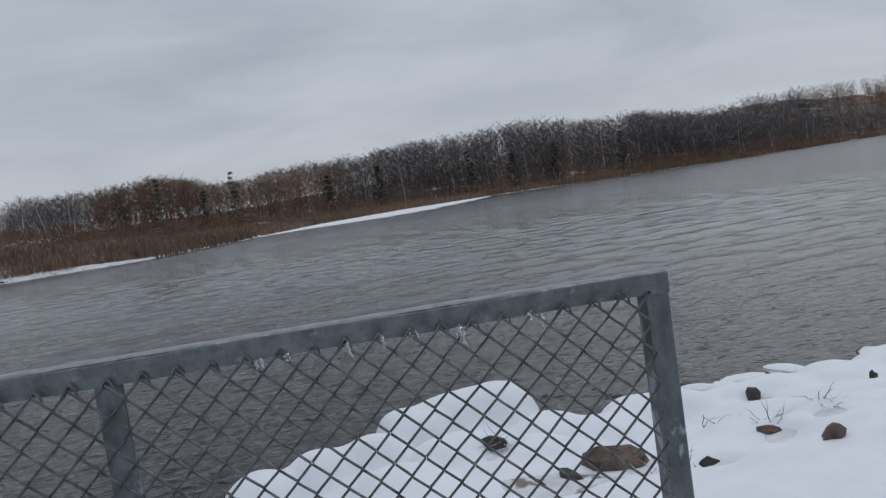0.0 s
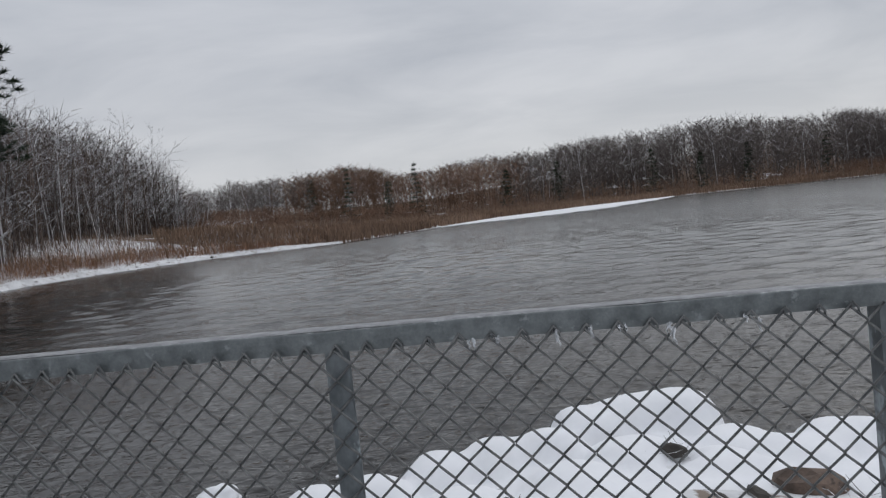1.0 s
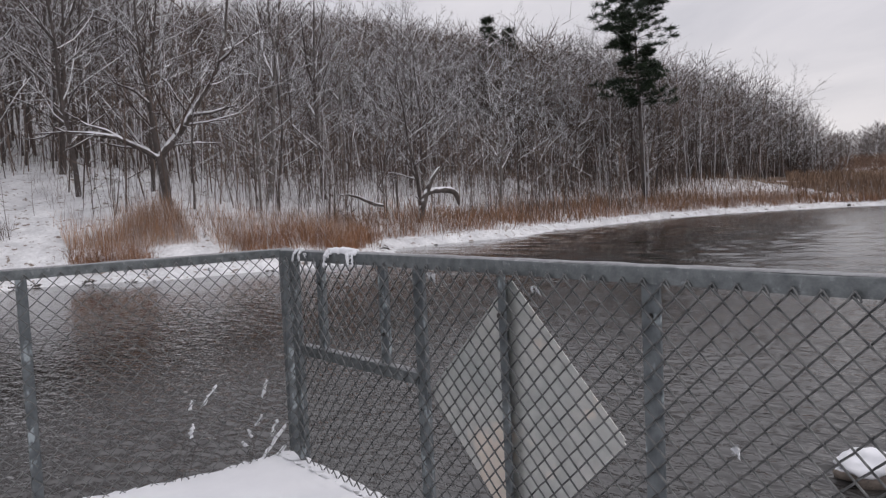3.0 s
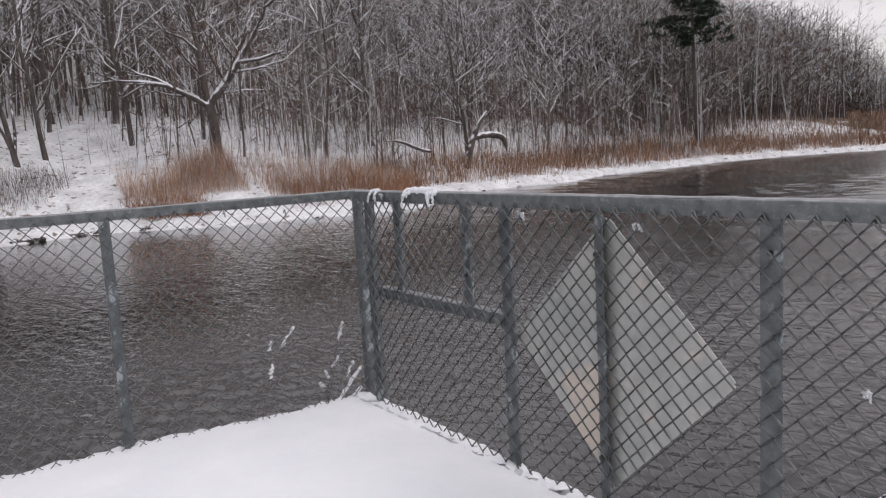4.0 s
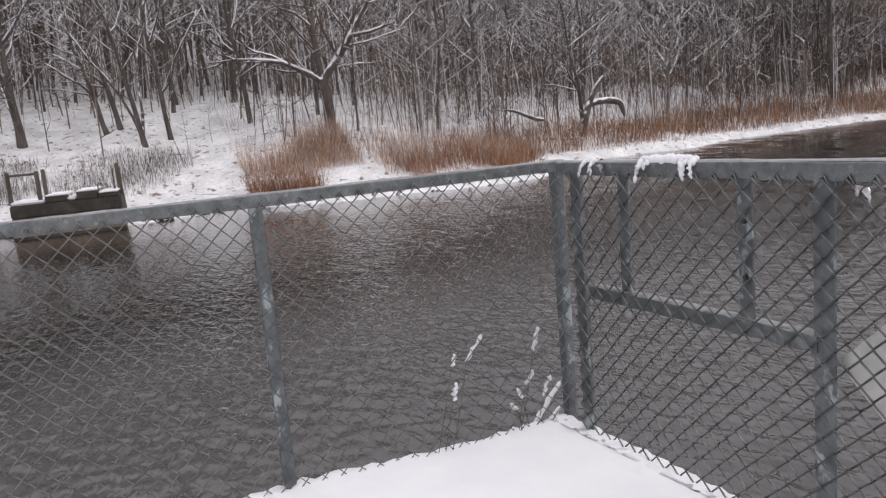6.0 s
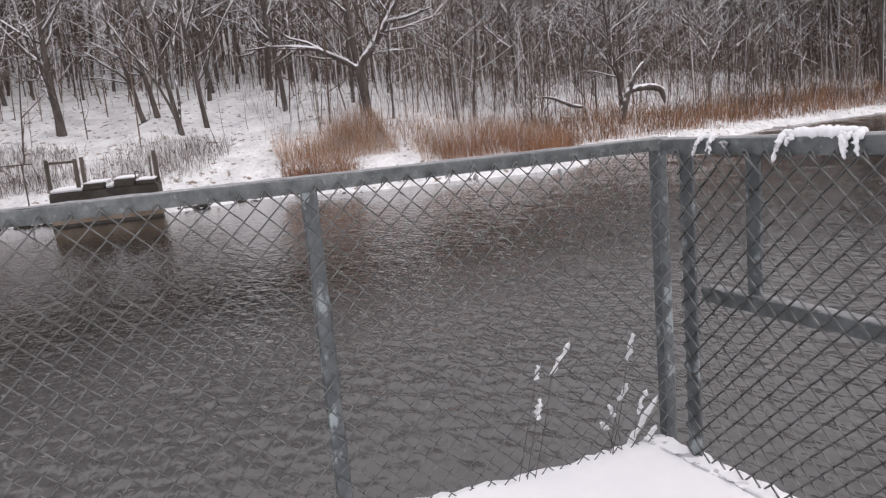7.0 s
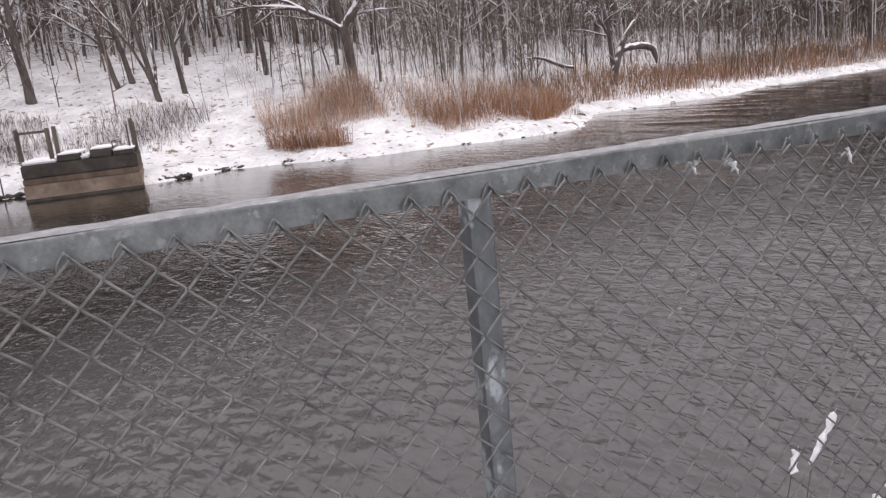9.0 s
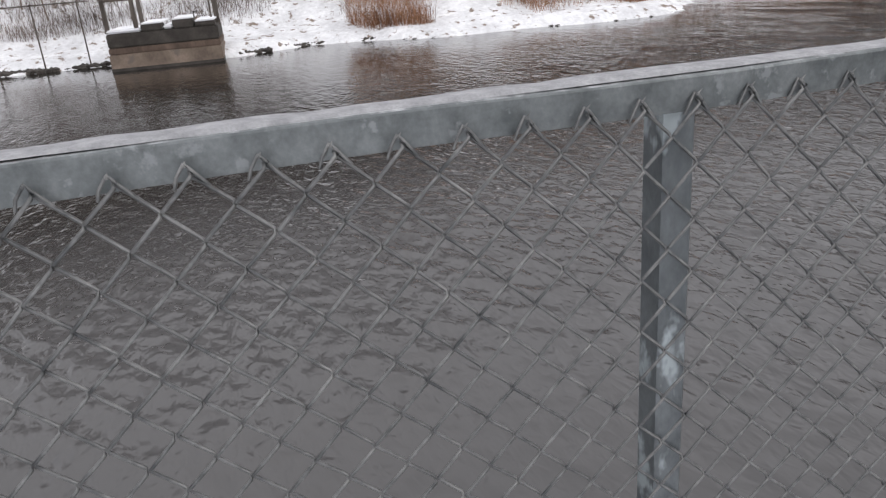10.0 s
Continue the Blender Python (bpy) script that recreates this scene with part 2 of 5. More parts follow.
def water_material():
    m = bpy.data.materials.new("lake_water")
    m.use_nodes = True
    n, l = m.node_tree.nodes, m.node_tree.links
    b = n["Principled BSDF"]
    tc = n.new("ShaderNodeTexCoord")

    def ripples(scale, stretch, angle, detail=3.0, rough=0.55):
        mp = n.new("ShaderNodeMapping")
        mp.inputs["Scale"].default_value, mp.inputs["Rotation"].default_value = stretch, (0, 0, radians(angle))
        l.new(tc.outputs["Object"], mp.inputs[0])
        t = n.new("ShaderNodeTexNoise")
        t.inputs["Scale"].default_value, t.inputs["Detail"].default_value = scale, detail
        t.inputs["Roughness"].default_value, t.inputs["Distortion"].default_value = rough, 0.6
        l.new(mp.outputs[0], t.inputs["Vector"])
        return t.outputs[0]

    small = ripples(9.0, (1.0, 1.8, 1), -25, 1.2, 0.4)
    long = ripples(1.25, (0.8, 2.0, 1), 15, 2.0)
    gust = ripples(0.10, (1, 1.6, 1), 20, 2.0)
    place = n.new("ShaderNodeSeparateXYZ")
    l.new(tc.outputs["Object"], place.inputs[0])

    def span(src, f0, f1, t0, t1):
        r = n.new("ShaderNodeMapRange")
        for k, v in (("From Min", f0), ("From Max", f1), ("To Min", t0), ("To Max", t1)):
            r.inputs[k].default_value = v
        l.new(src, r.inputs[0])
        return r.outputs[0]

    def calc(op, x, y):
        c = n.new("ShaderNodeMath")
        c.operation = op
        for i, v in enumerate((x, y)):
            if isinstance(v, bpy.types.NodeSocket):
                l.new(v, c.inputs[i])
            else:
                c.inputs[i].default_value = v
        return c.outputs[0]

    # open water is rougher than the lee of the bank
    fetch = span(calc("ADD", place.outputs["Y"], calc("MULTIPLY", place.outputs["X"], 0.8)), -8.0, 0.0, 0.7, 1.35)
    off = calc("SQRT", calc("ADD", calc("POWER", calc("ADD", place.outputs["X"], -0.2), 2.0),
                            calc("POWER", calc("ADD", place.outputs["Y"], 1.6), 2.0)), 0.0)
    strength = calc("MULTIPLY", calc("MULTIPLY", span(gust, 0.35, 0.65, 0.65, 1.15), fetch), calc("MULTIPLY", span(off, 1.5, 6.0, 0.4, 1.1), calc("MULTIPLY", span(off, 11.0, 26.0, 1.0, 0.22), span(off, 30.0, 80.0, 1.0, 0.75))))
    bp = n.new("ShaderNodeBump")
    bp.inputs["Distance"].default_value = 0.013
    l.new(strength, bp.inputs["Strength"])
    mid = ripples(3.6, (0.9, 1.9, 1), -20, 2.0, 0.45)
    # longer wavelets of the open lake
    open_lake = calc("MULTIPLY", ripples(0.75, (0.6, 2.4, 1), 12, 2.0, 0.5), span(calc("ADD", place.outputs["Y"], calc("MULTIPLY", place.outputs["X"], 1.5)), 0.0, 50.0, 0.4, 3.0))
    l.new(calc("ADD", calc("ADD", calc("ADD", calc("MULTIPLY", long, 1.6), open_lake), calc("MULTIPLY", mid, 1.8)), small), bp.inputs["Height"])
    l.new(bp.outputs[0], b.inputs["Normal"])
    murk = ripples(0.25, (1, 1, 1), 0, 4.0)
    r = n.new("ShaderNodeValToRGB")
    r.color_ramp.elements[0].position, r.color_ramp.elements[0].color = 0.3, (0.010, 0.009, 0.008, 1)
    r.color_ramp.elements[1].position, r.color_ramp.elements[1].color = 0.7, (0.018, 0.016, 0.013, 1)
    l.new(murk, r.inputs[0])
    # paler base colour in an oval off the pier's corner, fading outward
    far = calc("SQRT", calc("ADD", calc("POWER", calc("MULTIPLY", calc("ADD", place.outputs["X"], 3.0), 1.4), 2.0),
                            calc("POWER", calc("MULTIPLY", calc("ADD", place.outputs["Y"], -1.5), 0.85), 2.0)), 0.0)
    pale_water = span(calc("ADD", far, calc("MULTIPLY", murk, 2.0)), 4.5, 8.5, 1.0, 0.0)
    mx = n.new("ShaderNodeMixRGB")
    l.new(pale_water, mx.inputs["Fac"])
    l.new(r.outputs[0], mx.inputs["Color1"])
    mx.inputs["Color2"].default_value = (0.068, 0.067, 0.067, 1)
    l.new(mx.outputs[0], b.inputs["Base Color"])
    # wavelets too small to see singly: rougher with distance, less so in the lee of the hill
    lee = span(calc("ADD", place.outputs["Y"], calc("MULTIPLY", place.outputs["X"], 1.5)), -20.0, 12.0, 0.4, 1.0)
    l.new(calc("MULTIPLY", span(off, 8.0, 60.0, 0.05, 0.2), lee), b.inputs["Roughness"])
    b.inputs["IOR"].default_value = 1.34
    return m


M_WATER = water_material()


# ---- building helpers ----
def mesh_from(name, verts, faces, smooth=False):
    me = bpy.data.meshes.new(name)
    me.from_pydata([tuple(v) for v in verts], [], faces)
    if smooth:
        me.polygons.foreach_set("use_smooth", [True] * len(me.polygons))
    me.update()
    return me


def thing(name, label, category, group="", kind="", at=(0, 0, 0)):
    ob = tagged(new(name), label, category, group, kind)
    ob.location = at
    return ob


def put(name, verts, faces, mat, parent=None, label="", smooth=False):
    ob = new(name, mesh_from(name, verts, faces, smooth))
    ob.data.materials.append(mat)
    if parent is not None:
        ob.parent = parent
    if label:
        ob["label"] = label
    return ob


def part(name, bm, mat, parent=None, label="", smooth=False):
    me = bpy.data.meshes.new(name)
    bm.to_mesh(me)
    bm.free()
    if smooth:
        me.polygons.foreach_set("use_smooth", [True] * len(me.polygons))
    me.materials.append(mat)
    ob = new(name, me)
    if parent is not None:
        ob.parent = parent
    if label:
        ob["label"] = label
    return ob


def bar(profile, a, b, up=(0, 0, 1)):
    """A prism of the given profile (points across, up) from a to b."""
    a, b, up = Vector(a), Vector(b), Vector(up)
    d = (b - a).normalized()
    side = d.cross(up).normalized()
    up = side.cross(d).normalized()
    v = [p + side * s + up * u for p in (a, b) for s, u in profile]
    k = len(profile)
    f = [tuple(range(k - 1, -1, -1)), tuple(range(k, 2 * k))]
    f += [(i, (i + 1) % k, k + (i + 1) % k, k + i) for i in range(k)]
    return v, f


def box(bm, size, centre, bevel=0.0, turn=0.0, jitter=0.0, rng=None):
    r = bmesh.ops.create_cube(bm, size=1.0)
    vs = r["verts"]
    m = Matrix.Translation(centre) @ Matrix.Rotation(turn, 4, "Z") @ Matrix.Diagonal((*size, 1))
    if bevel:
        for v in vs:
            v.co = Vector((v.co.x * size[0], v.co.y * size[1], v.co.z * size[2]))
        edges = {e for v in vs for e in v.link_edges}
        out = bmesh.ops.bevel(bm, geom=list(edges), offset=bevel, segments=2, affect="EDGES")
        vs = list({v for f in out["faces"] for v in f.verts} | {v for v in vs if v.is_valid})
        m = Matrix.Translation(centre) @ Matrix.Rotation(turn, 4, "Z")
    for v in vs:
        v.co = m @ v.co
        if jitter:
            v.co += Vector((rng.uniform(-jitter, jitter), rng.uniform(-jitter, jitter), rng.uniform(-jitter, jitter)))
    return vs


def tube(verts, faces, pts, radii, sides):
    """Adds a tapered tube along pts; a last radius of 0 closes it in a tip."""
    base = len(verts)
    n = len(pts)
    ref = Vector((0.31, 0.17, 0.93))
    for i, p in enumerate(pts):
        d = (pts[min(i + 1, n - 1)] - pts[max(i - 1, 0)])
        if i == n - 1 and radii[i] == 0:
            verts.append(tuple(p))
            break
        s = d.cross(ref)
        if s.length < 1e-5:
            s = d.cross(Vector((1, 0, 0)))
        s.normalize()
        u = s.cross(d).normalized()
        for k in range(sides):
            a = 2 * math.pi * k / sides
            verts.append(tuple(p + (s * math.cos(a) + u * math.sin(a)) * radii[i]))
    for i in range(n - 1):
        r0, r1 = base + i * sides, base + (i + 1) * sides
        if i == n - 2 and radii[-1] == 0:
            faces.extend((r0 + k, r0 + (k + 1) % sides, r1) for k in range(sides))
        else:
            faces.extend((r0 + k, r0 + (k + 1) % sides, r1 + (k + 1) % sides, r1 + k) for k in range(sides))


def limb(start, direction, length, n, wander, lift, rng):
    pts, d, p = [start.copy()], direction.normalized(), start.copy()
    for _ in range(n):
        d = (d + Vector((rng.gauss(0, wander), rng.gauss(0, wander), rng.gauss(0, wander) + lift))).normalized()
        p = p + d * (length / n)
        pts.append(p.copy())
    return pts


def on_line(pts, f):
    k = f * (len(pts) - 1)
    i = min(int(k), len(pts) - 2)
    return pts[i].lerp(pts[i + 1], k - i), (pts[i + 1] - pts[i]).normalized()


def tilted(d, angle, spin):
    s = d.cross(Vector((0.2, 0.35, 0.9)))
    s = s.normalized() if s.length > 1e-4 else Vector((1, 0, 0))
    return (Matrix.Rotation(spin, 3, d) @ (Matrix.Rotation(angle, 3, s) @ d))


# ---- the lie of the land ----
FAR_SHORE = [(-60, -400), (-30, -60), (-26.5, -20), (-25.2, -4), (-23.4, 0.4), (-24.2, 3), (-21.9, 6.5), (-20.8, 11), (-20.4, 13.6),
             (-21.5, 15.2), (-26.2, 19.6), (-26.2, 27), (-28.5, 33), (-30, 40), (-31.5, 50), (-30.2, 61), (-26, 70), (-14, 78),
             (-7, 104), (2, 138), (22, 170), (46, 184), (82, 187), (115, 190), (220, 258), (600, 420), (1900, 700)]
FAR_LAND = FAR_SHORE + [(1900, 1900), (-1900, 1900), (-1900, -400)]
NEAR_SHORE = [(-3.0, -400), (-1.6, -9), (0.3, -0.6), (1.15, 0.1), (1.3, 1.0), (1.4, 2.0), (1.75, 2.8), (1.9, 3.3), (2.25, 3.75), (2.7, 3.85), (3.4, 4.35),
              (3.95, 4.5), (4.3, 4.9), (4.9, 5.1), (5.3, 4.5), (5.7, 4.2), (6.1, 4.5), (6.6, 4.5), (8.2, 4.5), (12, 5.2), (30, 8), (120, -10), (500, -200), (1900, -300)]
NEAR_LAND = NEAR_SHORE + [(1900, -400)]


def to_shore(px, py, line, closed):
    """Distance of points to a shoreline, positive on the land side."""
    best = np.full(px.shape, 1e9)
    for (ax, ay), (bx, by) in zip(line[:-1], line[1:]):
        dx, dy = bx - ax, by - ay
        t = np.clip(((px - ax) * dx + (py - ay) * dy) / (dx * dx + dy * dy), 0, 1)
        best = np.minimum(best, np.hypot(px - ax - t * dx, py - ay - t * dy))
    inside = np.zeros(px.shape, bool)
    ring = closed + closed[:1]
    for (ax, ay), (bx, by) in zip(ring[:-1], ring[1:]):
        if ay == by:
            continue
        cross = ((ay > py) != (by > py)) & (px < (bx - ax) * (py - ay) / (by - ay) + ax)
        inside ^= cross
    return np.where(inside, best, -best)


def wobble(px, py, s, seed):
    """Cheap smooth unevenness between -1 and 1."""
    r = np.random.RandomState(seed)
    out = np.zeros(np.shape(px))
    for k in range(5):
        a, f, p = r.uniform(0, 6.28), s * r.uniform(0.6, 1.9), r.uniform(0, 6.28)
        out = out + np.sin((px * math.cos(a) + py * math.sin(a)) * f + p)
    return out / 5


def land(px, py):
    px, py = np.asarray(px, float), np.asarray(py, float)
    df = to_shore(px, py, FAR_SHORE, FAR_LAND)
    df = df + 0.5 * wobble(px, py, 1.3, 3) * (np.abs(df) < 30)
    steep = np.interp(py, [-40, 10, 25, 45, 70, 95, 115], [1.25, 1.12, 1.0, 1.0, 0.85, 0.45, 0.06])
    first = np.interp(df, [-6, -2, 0, 0.35, 1.5, 3], [-1.4, -0.5, -0.02, 0.28, 0.42, 0.5])
    rise = np.interp(df, [0, 2, 7, 12, 20, 32, 48, 70, 110, 300], [0, 0.05, 1.75, 3.2, 4.4, 7.0, 12.5, 18.5, 22, 23]) * steep
    far_hill = np.interp(df, [25, 45, 125, 400, 1200], [0, 0.5, 10.5, 11, 5]) * np.clip((np.hypot(px, py) - 190) / 25, 0, 1) * (py > 60) * np.interp(px, [-120, -20, 60, 140, 260, 350], [0.4, 0.65, 1.1, 1.6, 2.5, 3.0])
    first = np.where((py > 76) & (first > 0), first * 0.55, first)
    hf = first + rise + far_hill + (df > 1) * (0.10 * wobble(px, py, 0.9, 5) + 0.05 * wobble(px, py, 2.7, 6))
    dn = to_shore(px, py, NEAR_SHORE, NEAR_LAND)
    dn = dn + 0.12 * wobble(px, py, 4.0, 8) * (np.abs(dn) < 10)
    hn = np.interp(dn, [-6, -1.2, 0, 0.12, 0.6, 2.2, 4.5, 30], [-1.4, -0.45, -0.02, 0.12, 0.22, 0.50, 0.78, 1.0])
    hn = hn + (dn > 0.1) * (0.06 * wobble(px, py, 2.6, 9) + 0.03 * wobble(px, py, 7.0, 10))
    return WATER_Z + np.maximum(hf, hn)


def axis(parts):
    out = []
    for a, b, step in parts:
        out += list(np.arange(a, b - 1e-6, step))
    out.append(parts[-1][1])
    return np.array(out)


gx = axis([(-1900, -300, 200), (-300, -120, 20), (-120, -75, 4), (-75, -3, 0.75), (-3, 11, 0.16), (11, 60, 2), (60, 300, 12), (300, 1900, 200)])
gy = axis([(-400, -60, 40), (-60, -24, 3), (-24, 0, 0.8), (0, 7, 0.16), (7, 90, 0.8), (90, 280, 6), (280, 500, 20), (500, 1900, 200)])
X, Y = np.meshgrid(gx, gy)
Z = land(X, Y)
# the ground dips under the pier slab
under = (X > -1.5) & (X < 5.0) & (Y < 0.15) & (Y > -12)
Z = np.where(under, np.minimum(Z, -0.45), Z)
nx, ny = len(gx), len(gy)
gv = np.stack([X, Y, Z], -1).reshape(-1, 3).tolist()
gf = [(j * nx + i, j * nx + i + 1, (j + 1) * nx + i + 1, (j + 1) * nx + i) for j in range(ny - 1) for i in range(nx - 1)]
ground = tagged(put("ground", gv, gf, M_GROUND, smooth=True), "snow-covered banks and hillside round the lake", "ground", kind="structure")
ground.data.materials.append(M_MARSHGROUND)
cx, cy = (X[:-1, :-1] + X[1:, 1:]) / 2, (Y[:-1, :-1] + Y[1:, 1:]) / 2
brown = (cy > 72 + 4 * wobble(cx, cy, 0.2, 51)) & (cx > -46 - 0.15 * (cy - 72)) & (to_shore(cx, cy, FAR_SHORE, FAR_LAND) > 1.6 + 1.2 * wobble(cx, cy, 0.15, 52))
ground.data.polygons.foreach_set("material_index", brown.astype(int).reshape(-1).tolist())


def lake():
    """Water sheet: real wavelets near the pier, flat beyond."""
    def spaced(lo, hi, c0, c1, fine, grow):
        out, q = [c0], c0
        while q > lo:
            q -= fine + grow * max(0.0, c0 - q)
            out.append(max(q, lo))
        out = out[::-1]
        q = c0
        while q < c1:
            q += fine
            out.append(q)
        while q < hi:
            q += fine + grow * (q - c1)
            out.append(min(q, hi))
        return np.array(out)

    wx = spaced(-45.0, 40.0, -5.0, 6.0, 0.036, 0.016)
    wy = spaced(-10.0, 80.0, -2.5, 7.0, 0.036, 0.007)
    gxx, gyy = np.meshgrid(wx, wy)
    sx, sy = np.meshgrid(np.gradient(wx), np.gradient(wy))
    rs = np.random.RandomState(8)
    height = np.zeros(gxx.shape)
    for i in range(90):
        length = 0.085 * (0.36 / 0.085) ** rs.rand()
        ang = radians(112) + rs.normal(0, 0.62)
        k = 2 * math.pi / length
        amp = 0.017 * length / (2 * math.pi)
        fade = np.clip((length / np.maximum(abs(math.cos(ang)) * sx, abs(math.sin(ang)) * sy) - 2.6) / 2.6, 0, 1)
        height += amp * fade * np.sin(k * (gxx * math.cos(ang) + gyy * math.sin(ang)) + rs.uniform(0, 6.28))
    lee = np.interp(gyy + 0.8 * gxx, [-16, -7, -3, 1, 6, 14, 25], [0.7, 0.75, 1.2, 1.5, 1.25, 0.5, 0.2]) * np.interp(gxx, [-14, -7, 0, 3, 7], [0.7, 1.0, 1.0, 1.9, 3.6])
    gust = 0.85 + 0.35 * wobble(gxx, gyy, 0.35, 41)
    calm = np.interp(np.hypot(gxx - 0.2, gyy + 1.6), [1.4, 2.4, 3.6], [0.25, 0.75, 1.0])
    rim = np.clip(np.minimum(np.minimum(gxx - wx[0], wx[-1] - gxx), np.minimum(gyy - wy[0], wy[-1] - gyy)) / 4.0, 0, 1)
    near = np.clip((25.0 - np.hypot(gxx - 1.0, gyy + 1.0)) / 10.0, 0, 1)
    height *= lee * gust * calm * rim * near
    # longer wavelets of the open lake
    chop = np.zeros(gxx.shape)
    for i in range(60):
        length = 0.22 * (2.2 / 0.22) ** rs.rand()
        ang = radians(100) + rs.normal(0, 0.55)
        k = 2 * math.pi / length
        fade = np.clip((length / np.maximum(abs(math.cos(ang)) * sx, abs(math.sin(ang)) * sy) - 2.4) / 2.0, 0, 1)
        chop += 0.018 * length / (2 * math.pi) * fade * np.sin(k * (gxx * math.cos(ang) + gyy * math.sin(ang)) + rs.uniform(0, 6.28))
    open_water = np.interp(np.hypot(gxx, gyy), [8, 18], [0.0, 1.0]) * np.interp(gyy + 0.8 * gxx, [-2, 12], [0.06, 1.0])
    height += chop * open_water * (0.8 + 0.5 * wobble(gxx, gyy, 0.12, 43)) * rim
    nx2, ny2 = len(wx), len(wy)
    co = np.stack([gxx, gyy, height + WATER_Z], -1).reshape(-1, 3)
    idx = np.arange(nx2 * ny2).reshape(ny2, nx2)
    quads = np.stack([idx[:-1, :-1], idx[:-1, 1:], idx[1:, 1:], idx[1:, :-1]], -1).reshape(-1, 4)
    far = np.array([(-1900, -400, WATER_Z), (1900, -400, WATER_Z), (1900, 1900, WATER_Z), (-1900, 1900, WATER_Z)])
    n0 = len(co)
    inner = [idx[0, 0], idx[0, -1], idx[-1, -1], idx[-1, 0]]
    ring = np.array([(n0 + i, n0 + (i + 1) % 4, inner[(i + 1) % 4], inner[i]) for i in range(4)])
    co, quads = np.vstack([co, far]), np.vstack([quads, ring])
    me = bpy.data.meshes.new("water")
    me.vertices.add(len(co))
    me.vertices.foreach_set("co", co.astype(np.float32).ravel())
    me.loops.add(quads.size)
    me.loops.foreach_set("vertex_index", quads.astype(np.int32).ravel())
    me.polygons.add(len(quads))
    me.polygons.foreach_set("loop_start", np.arange(0, quads.size, 4, dtype=np.int32))
    me.update(calc_edges=True)
    me.polygons.foreach_set("use_smooth", [True] * len(quads))
    me.materials.append(M_WATER)
    me.validate()
    tagged(new("water", me), "dark rippled lake water under an overcast sky", "water", kind="structure")


lake()


def ground_z(x, y):
    return float(land(np.array([x]), np.array([y]))[0])


# shelf of snow-covered ice along the marsh
def ice_shelf():
    front = [(-6.2, 105), (0.8, 108.5), (5.4, 108), (12, 109.5), (20, 118), (31, 143), (37, 158)]
    rng = random.Random(17)
    ragged = []
    for (ax, ay), (bx, by) in zip(front[:-1], front[1:]):
        for k in range(9):
            f, o = k / 9, rng.gauss(0, 0.45)
            ragged.append((ax + (bx - ax) * f - o, ay + (by - ay) * f + o * 0.5))
    front = ragged + front[-1:]
    back = [(44, 178), (46, 186), (22, 172), (1, 139), (-8.5, 105)]
    ring = front + back
    v = [(x, y, WATER_Z + h) for h in (0.01, 0.10) for x, y in ring]
    k = len(ring)
    f = [tuple(range(k, 2 * k))] + [(i, (i + 1) % k, k + (i + 1) % k, k + i) for i in range(k)]
    tagged(put("ice_shelf", v, f, M_ICE), "white snow-covered ice shelf along the reed bank", "ice", kind="structure")


ice_shelf()


# ---- pier and its snow ----
def left_x(y):
    """Line of the fence along the pier's side."""
    return 0.09 * y - 0.035


def pier():
    ring = [(4.58, 0.0), (4.58, -12), (left_x(-12) + 0.01, -12), (left_x(0) + 0.01, 0.0)]
    v = [(x, y, z) for z in (-2.2, -0.03) for x, y in ring]
    k = len(ring)
    f = [tuple(range(k, 2 * k)), tuple(range(k - 1, -1, -1))] + [(i, (i + 1) % k, k + (i + 1) % k, k + i) for i in range(k)]
    tagged(put("pier", v, f, M_CONCRETE), "grey concrete pier under fresh snow", "pier", kind="structure")
    # snow lying on it, with a ragged edge along the fences
    us = np.concatenate([np.linspace(0, 0.03, 5), np.linspace(0.04, 1, 140)])
    vs = np.concatenate([np.linspace(0, 0.012, 5), np.linspace(0.016, 1, 150) ** 1.5])
    verts, faces = [], []
    nu, nv = len(us), len(vs)
    for j, b in enumerate(vs):
        for i, a in enumerate(us):
            y = 0.055 - b * 9.0
            x0 = left_x(y) - 0.055
            x = x0 + a * (4.62 - x0)
            edge = min((x - x0), (0.055 - y), 9)
            z = 0.06 * min(1.0, (edge / 0.025)) ** 0.5 + 0.03 * min(1, edge / 0.8)
            z += 0.010 * math.sin(3.1 * x + 1.7 * y) + 0.008 * math.sin(5.3 * y - 2.2 * x) + 0.001 * noise.noise((x * 9, y * 9, 0.3))
            if edge < 0.14:
                z += 0.022 * max(0, noise.noise((x * 31, y * 31, 4.0))) + 0.006 * noise.noise((x * 70, y * 70, 1.0))
            dx = 0.022 * noise.noise((y * 17, 3.3, 0)) if a < 0.02 else 0
            dy = 0.022 * noise.noise((x * 17, 8.3, 0)) if b < 0.01 else 0
            verts.append((x + dx, y + dy, z - 0.025))
    for j in range(nv - 1):
        for i in range(nu - 1):
            q = j * nu + i
            faces.append((q, q + nu, q + nu + 1, q + 1))
    tagged(put("snow_cover", verts, faces, M_SNOW, smooth=True), "smooth fresh snow lying on the pier", "snow", kind="structure")


pier()

# ---- chain-link fence ----
RAIL_TOP, MESH_W = 1.066, 0.068


